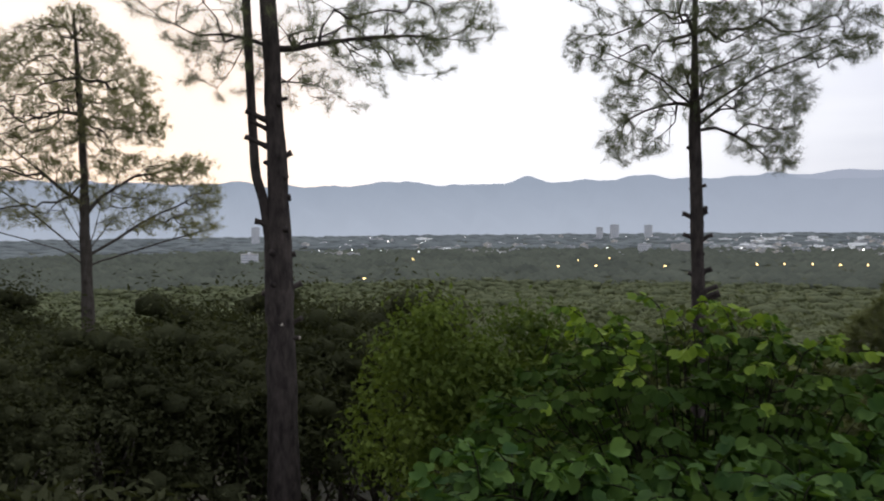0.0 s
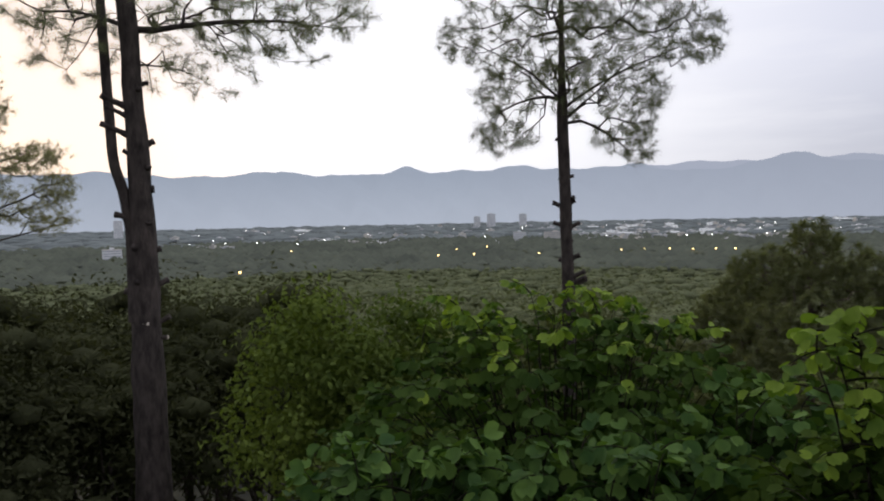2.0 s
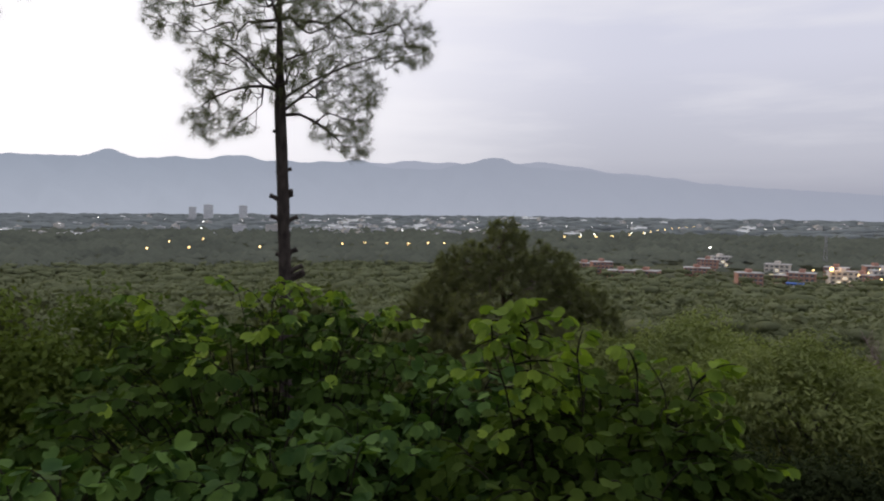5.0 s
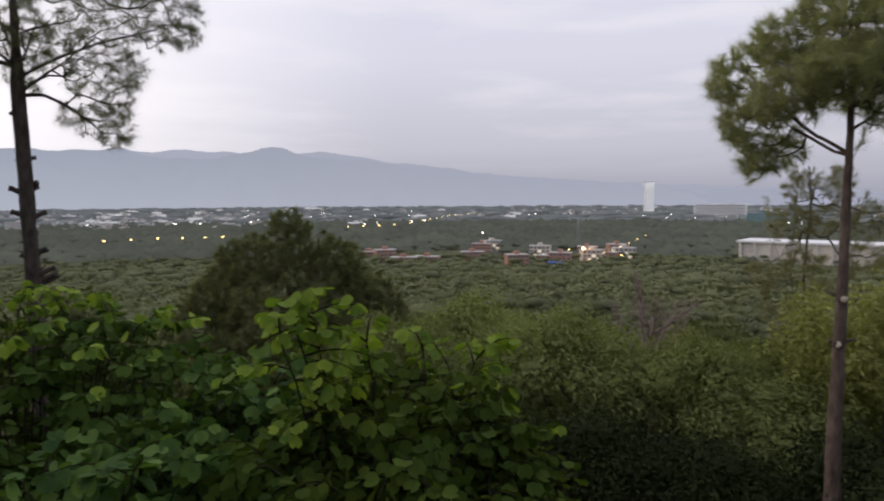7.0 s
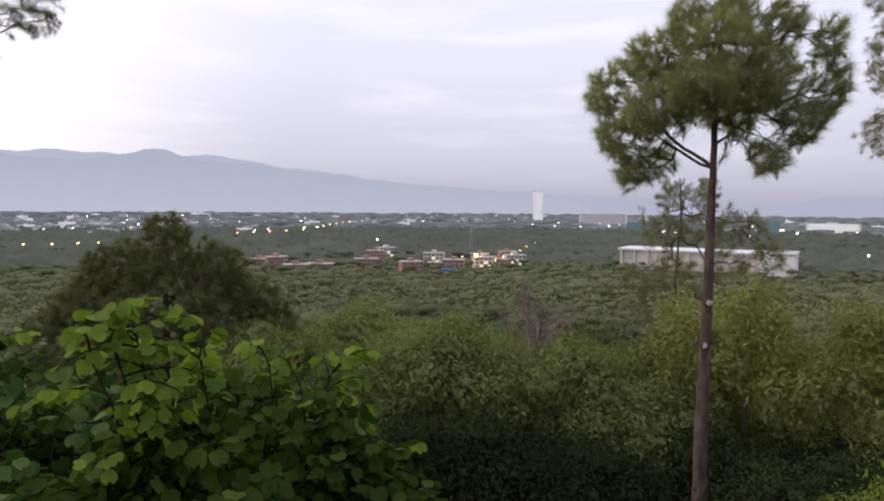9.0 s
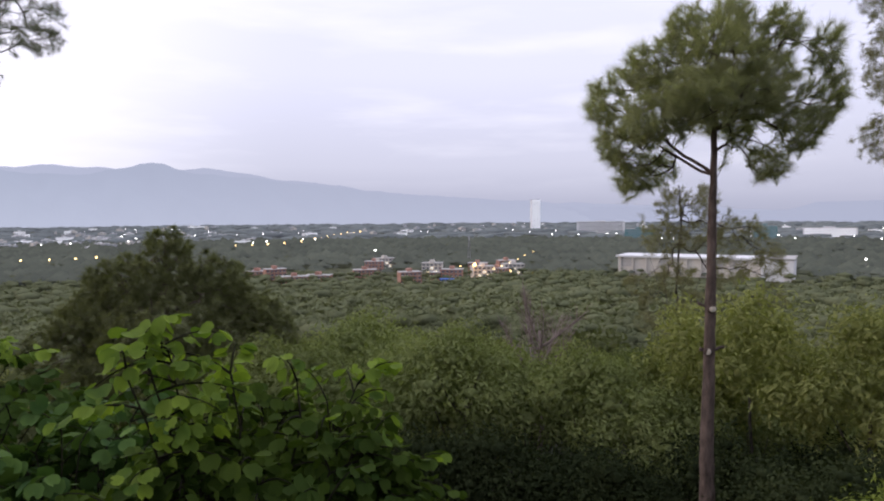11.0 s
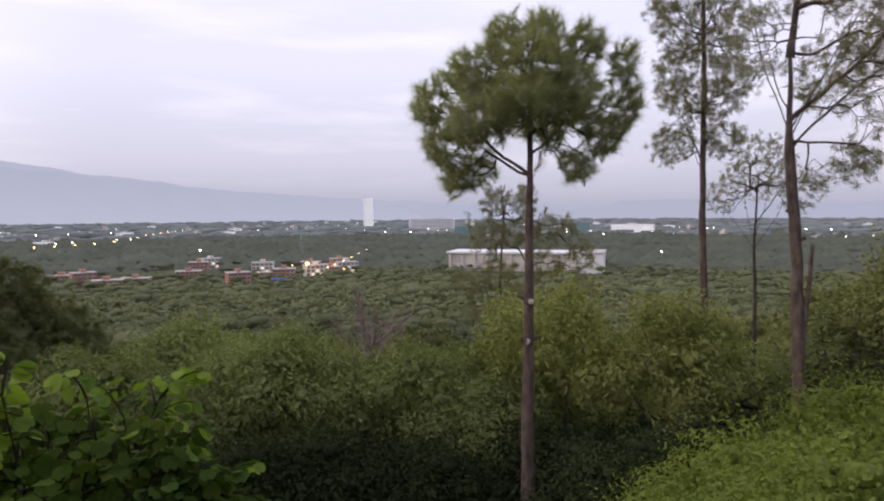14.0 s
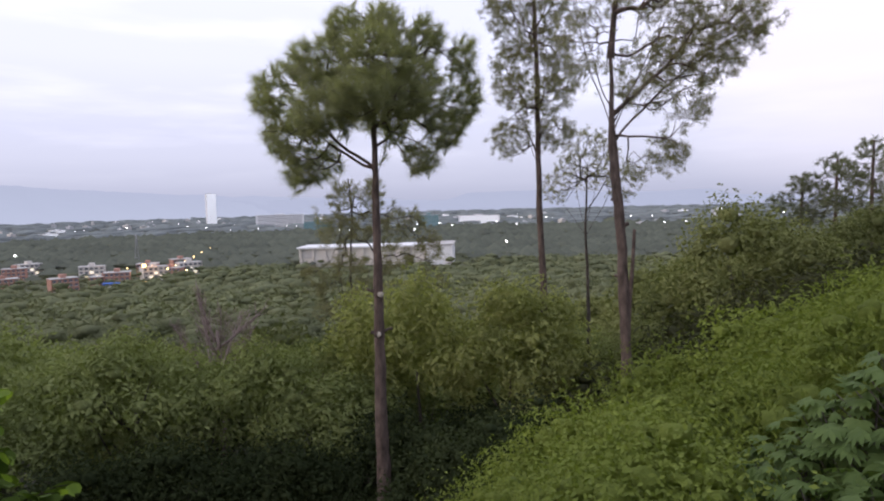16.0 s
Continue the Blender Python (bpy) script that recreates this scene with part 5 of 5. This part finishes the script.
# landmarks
storeyed("office_tower", "tall white slab tower standing alone over the plain", 32, 24, 32, M_WALL, 3.4, 5, category="tower", pane=M_FACADE_GLOW).matrix_basis = facing(75.1, 2450, 12)
storeyed("apartment_tower", "pale grey apartment tower in haze", 34, 22, 17, M_WALL, 3.4, 5, category="tower").matrix_basis = facing(20.2, 2700)
storeyed("apartment_tower", "pale grey apartment tower in haze", 26, 22, 14, M_WALL, 3.4, 4, category="tower").matrix_basis = facing(19.0, 2720)
storeyed("apartment_tower", "pale grey apartment tower in haze", 30, 22, 16, M_WALL, 3.4, 4, category="tower").matrix_basis = facing(22.9, 2700)
storeyed("apartment_tower", "slim grey tower at the foot of the hills", 26, 20, 18, M_WALL, 3.4, 4, category="tower").matrix_basis = facing(-9.9, 2300)
storeyed("office_block", "white four-storey office block among trees", 24, 16, 6, M_WALL, 3.4, 6).matrix_basis = facing(-10.4, 1000)
storeyed("office_block", "broad white office block among trees", 44, 22, 6, M_WALL_WARM, 3.4, 9).matrix_basis = facing(25.6, 1350)
storeyed("office_block", "white office block among trees", 26, 16, 6, M_WALL, 3.4, 6).matrix_basis = facing(22.6, 1400)
storeyed("long_hall", "long white low hall on the plain", 60, 24, 3, M_WALL, 4.0, 10).matrix_basis = facing(30.5, 1450)
storeyed("office_block", "long pale office block with a flat roof", 135, 40, 9, M_WALL, 3.9, 18, pane=M_GLASS).matrix_basis = facing(80.5, 2000)
storeyed("office_block", "teal glass office block", 42, 26, 9, M_TEAL, 3.6, 8).matrix_basis = facing(93.0, 1500)
storeyed("office_block", "low teal glass block", 60, 26, 7, M_TEAL, 3.6, 10).matrix_basis = facing(83.6, 1500)
storeyed("long_hall", "long white low hall on the plain", 110, 30, 5, M_WALL, 4.2, 14, pane=M_FACADE_GLOW).matrix_basis = facing(97.3, 1800)
storeyed("office_block", "small white block on the plain", 26, 18, 8, M_WALL, 3.6, 5).matrix_basis = facing(116.6, 1500)


def white_hall():
    top = tagged(new("exhibition_hall"), "large pale flat-roofed hall with a plain end wing", "building")
    part("wall", box_mesh("wall", -62, 62, -20, 20, -8, 17, M_WALL_WARM), top)
    part("end_wing", box_mesh("end_wing", 62, 86, -30, 20, -8, 18, M_WALL), top)
    part("roof", box_mesh("roof", -63.5, 61.5, -23, 21, 17, 18.6, M_WALL), top)
    part("wing_roof", box_mesh("wing_roof", 61, 87, -31, 21, 18.5, 19.5, M_ROOF), top)
    recess = box_mesh("recess", -5, 5, -0.3, 0.3, -4, 4, M_ROOF)
    for x in (-54, -20, 26, 44):
        part("recess", recess, top, m=Matrix.Translation((x, -20.2, 12)))
    pier = box_mesh("pier", -0.8, 0.8, -1.2, 0.4, -12, 12, M_WALL_WARM)
    for k in range(11):
        part("pier", pier, top, m=Matrix.Translation((-60 + 12 * k, -20.6, 5)))
    return top


white_hall().matrix_basis = facing(87.6, 660, -10)

RED = "red-brick houses"
red_kinds = [storeyed("house", "red-brick house with flat pale roof", 18, 12, 3, M_BRICK, 3.3, 5, category="house", group=RED),
             storeyed("house", "wide red-brick house with flat roof and terrace", 22, 12, 2, M_BRICK, 3.2, 6, category="house", group=RED),
             storeyed("house", "cream and brick house with flat roof", 20, 12, 3, M_WALL_WARM, 3.3, 5, category="house", group=RED, lit=(1, 3, 7))]
rng = np.random.default_rng(77)
spots = [(64.3, 560, 0), (54.6, 575, 1), (56.6, 590, 1), (61.3, 690, 0), (67.2, 590, 1), (68.0, 575, 0), (70.6, 610, 2), (71.8, 640, 1), (70.2, 655, 0), (73.2, 650, 2), (53.0, 620, 0), (60.5, 640, 1), (51.6, 640, 1), (66.3, 660, 2), (72.6, 700, 0), (62.2, 730, 2)]
seen_kind = set()
for b, r, k in spots:
    m = Matrix.Translation((0, 0, 0.8)) @ facing(b, r, rng.uniform(-25, 25))
    if k in seen_kind:
        copy_thing(red_kinds[k], m)
    else:
        seen_kind.add(k)
        red_kinds[k].matrix_basis = m
tarp = tagged(new("tarpaulin_shed"), "shed with a bright blue tarpaulin roof", "shed")
part("wall", box_mesh("wall", -6, 6, -3, 3, -2, 3, M_WALL_WARM), tarp)
part("roof", box_mesh("roof", -6.6, 6.6, -3.6, 3.6, 3, 4.6, M_BLUE, 0.5), tarp)
tarp.matrix_basis = facing(67.6, 553)

CITY = "pale town buildings on the plain"
city_kinds = [storeyed("town_building", "pale flat-roofed town building among trees", 22, 14, 3, M_WALL, 3.3, 5, group=CITY),
              storeyed("town_building", "long pale town building with added glowing bands among trees", 44, 14, 3, M_WALL, 3.4, 8, group=CITY, pane=M_FACADE_GLOW),
              storeyed("town_building", "cream town building among trees", 18, 14, 4, M_WALL_WARM, 3.3, 4, group=CITY),
              storeyed("town_building", "grey concrete town building among trees", 28, 16, 3, M_CONCRETE, 3.3, 5, group=CITY)]
spots = []
for n, az0, az1, r0, r1 in ((80, -6, 40, 1300, 3000), (70, 24, 46, 1350, 2300), (50, 38, 72, 1800, 3200), (10, 5, 22, 1300, 1800), (20, 70, 100, 2000, 3300), (14, 100, 122, 1400, 2600), (14, 36, 52, 1250, 1800)):
    spots += [(rng.uniform(az0, az1), r0 + (r1 - r0) * rng.random() ** 1.3) for _ in range(n)]
firsts = []
for i, (b, r) in enumerate(spots):
    m = facing(b, r, rng.uniform(-50, 50)) @ Matrix.Diagonal((rng.uniform(0.4, 1.1), 1, rng.uniform(0.45, 0.9) * (1 + (r - 1000) / 3000), 1))
    if i >= 4:
        copy_thing(city_kinds[i % 4], m)
    else:
        firsts.append((city_kinds[i], m))
for ob, m in firsts:
    ob.matrix_basis = m


# street lamps
def street_lamp(label, mat, group, size=0.8, height=9.0):
    top = tagged(new("street_lamp"), label, "street lamp", group)
    part("pole", raw_mesh("pole", *tube([(0, 0, -1), (0, 0, height), (0, -0.8, height + 0.5)], [0.18, 0.12, 0.1], 6), M_STEEL), top)
    head = part("lamp_head", box_mesh("lamp_head", -size * 0.6, size * 0.6, -0.8, 0.2, height + size * 0.55, height + size * 0.75, M_STEEL), top)
    part("lens", box_mesh("lens", -size, size, -size - 0.8, size - 0.8, height - size, height + size * 0.55, mat, size * 0.45), head, "glowing lamp glass")
    return top


def lamps(label, mat, group, spots, size=0.8, height=9.0):
    first = street_lamp(label, mat, group, size, height)
    for i, (b, r) in enumerate(spots):
        if i == 0:
            first.matrix_basis = facing(b, r)
        else:
            copy_thing(first, facing(b, r))


lamps("yellow sodium street lamp along the wood's edge", M_LAMP_WARM, "sodium road lamps",
      [(15.6, 800), (18.7, 810), (24.2, 835), (31.0, 880), (32.9, 890), (34.8, 900), (36.6, 905), (38.3, 910), (39.7, 915), (2.0, 980), (3.2, 1000), (17.2, 960), (19.8, 1000), (-1.0, 640)], 0.9, 10)
lamps("yellow road lamp in a receding row", M_LAMP_WARM, "receding row of road lamps",
      [(49.9 + 1.3 * k, 1150 + 30 * k) for k in range(4)] + [(55.2 + 0.55 * k, 1300 + 80 * k) for k in range(11)], 1.0, 10)
lamps("warm road lamp on the village lane", M_LAMP_WARM, "village lane lamps",
      [(71.6, 600), (72.2, 640), (72.9, 690), (73.6, 750), (74.2, 820), (74.9, 900), (73.0, 570), (68.7, 640)], 0.5, 9)
lamps("orange flood lamp on a tall mast", M_LAMP_ORANGE, "", [(69.9, 600)], 1.3, 13)
flood = new("flood_lamp_light", bpy.data.lights.new("flood_lamp_light", "POINT"))
flood.data.energy, flood.data.color, flood.data.shadow_soft_size = 4500, (1.0, 0.48, 0.14), 1.5
flood.location = (*polar(69.9, 597), float(ground_z(*polar(69.9, 600))) + 15)
lamps("small white lamp among the town's roofs", M_LAMP_WHITE, "town lamps",
      [(rng.uniform(-8, 60), rng.uniform(1000, 2600)) for _ in range(48)] + [(rng.uniform(60, 122), rng.uniform(1100, 2600)) for _ in range(40)] + [(99.6, 700), (61.4, 800), (81.0, 1450), (81.8, 1450), (86, 1500), (92, 1300), (94, 1350)], 0.75, 17)


def lattice_mast():
    top = tagged(new("lattice_mast"), "thin steel lattice mast by the village", "mast")
    legs = []
    for sx, sy in ((1, 1), (1, -1), (-1, 1), (-1, -1)):
        legs.append((np.array([sx * 2.2, sy * 2.2, -2]), np.array([sx * 0.3, sy * 0.3, 34])))
        part("leg", raw_mesh("leg", *tube(np.linspace(*legs[-1], 4), [0.28] * 4, 4), M_STEEL), top)
    for k in range(8):
        z = k / 8
        for a, b in ((0, 1), (1, 3), (3, 2), (2, 0)):
            p = legs[a][0] + (legs[a][1] - legs[a][0]) * z
            q = legs[b][0] + (legs[b][1] - legs[b][0]) * (z + 0.125)
            part("brace", raw_mesh("brace", *tube([p, (p + q) / 2, q], [0.14] * 3, 3), M_STEEL), top)
    return top


lattice_mast().matrix_basis = facing(69.45, 760)

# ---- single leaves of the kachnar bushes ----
# lighter than the joined foliage: top light is put into these colours
LEAF_KINDS = {deep: [raw_mesh("leaf", *two_lobed(b), (M_KACHNAR_ONE, M_KACHNAR_DEEP_ONE, M_KACHNAR_SHADED_ONE)[deep]) for b in (0.1, 0.2, 0.3, -0.08)] for deep in (0, 1, 2)}
for bush, deep, leaves in BUSHES:
    for i, (p, t, nn, size) in enumerate(leaves):
        t = Vector(t).normalized()
        s = t.cross(Vector(nn)).normalized()
        u = s.cross(t)
        m = Matrix((s, t, u)).transposed().to_4x4()
        part("leaf", LEAF_KINDS[deep][i % 4], bush, m=Matrix.Translation(Vector(p)) @ m @ Matrix.Diagonal((size, size, size, 1)))
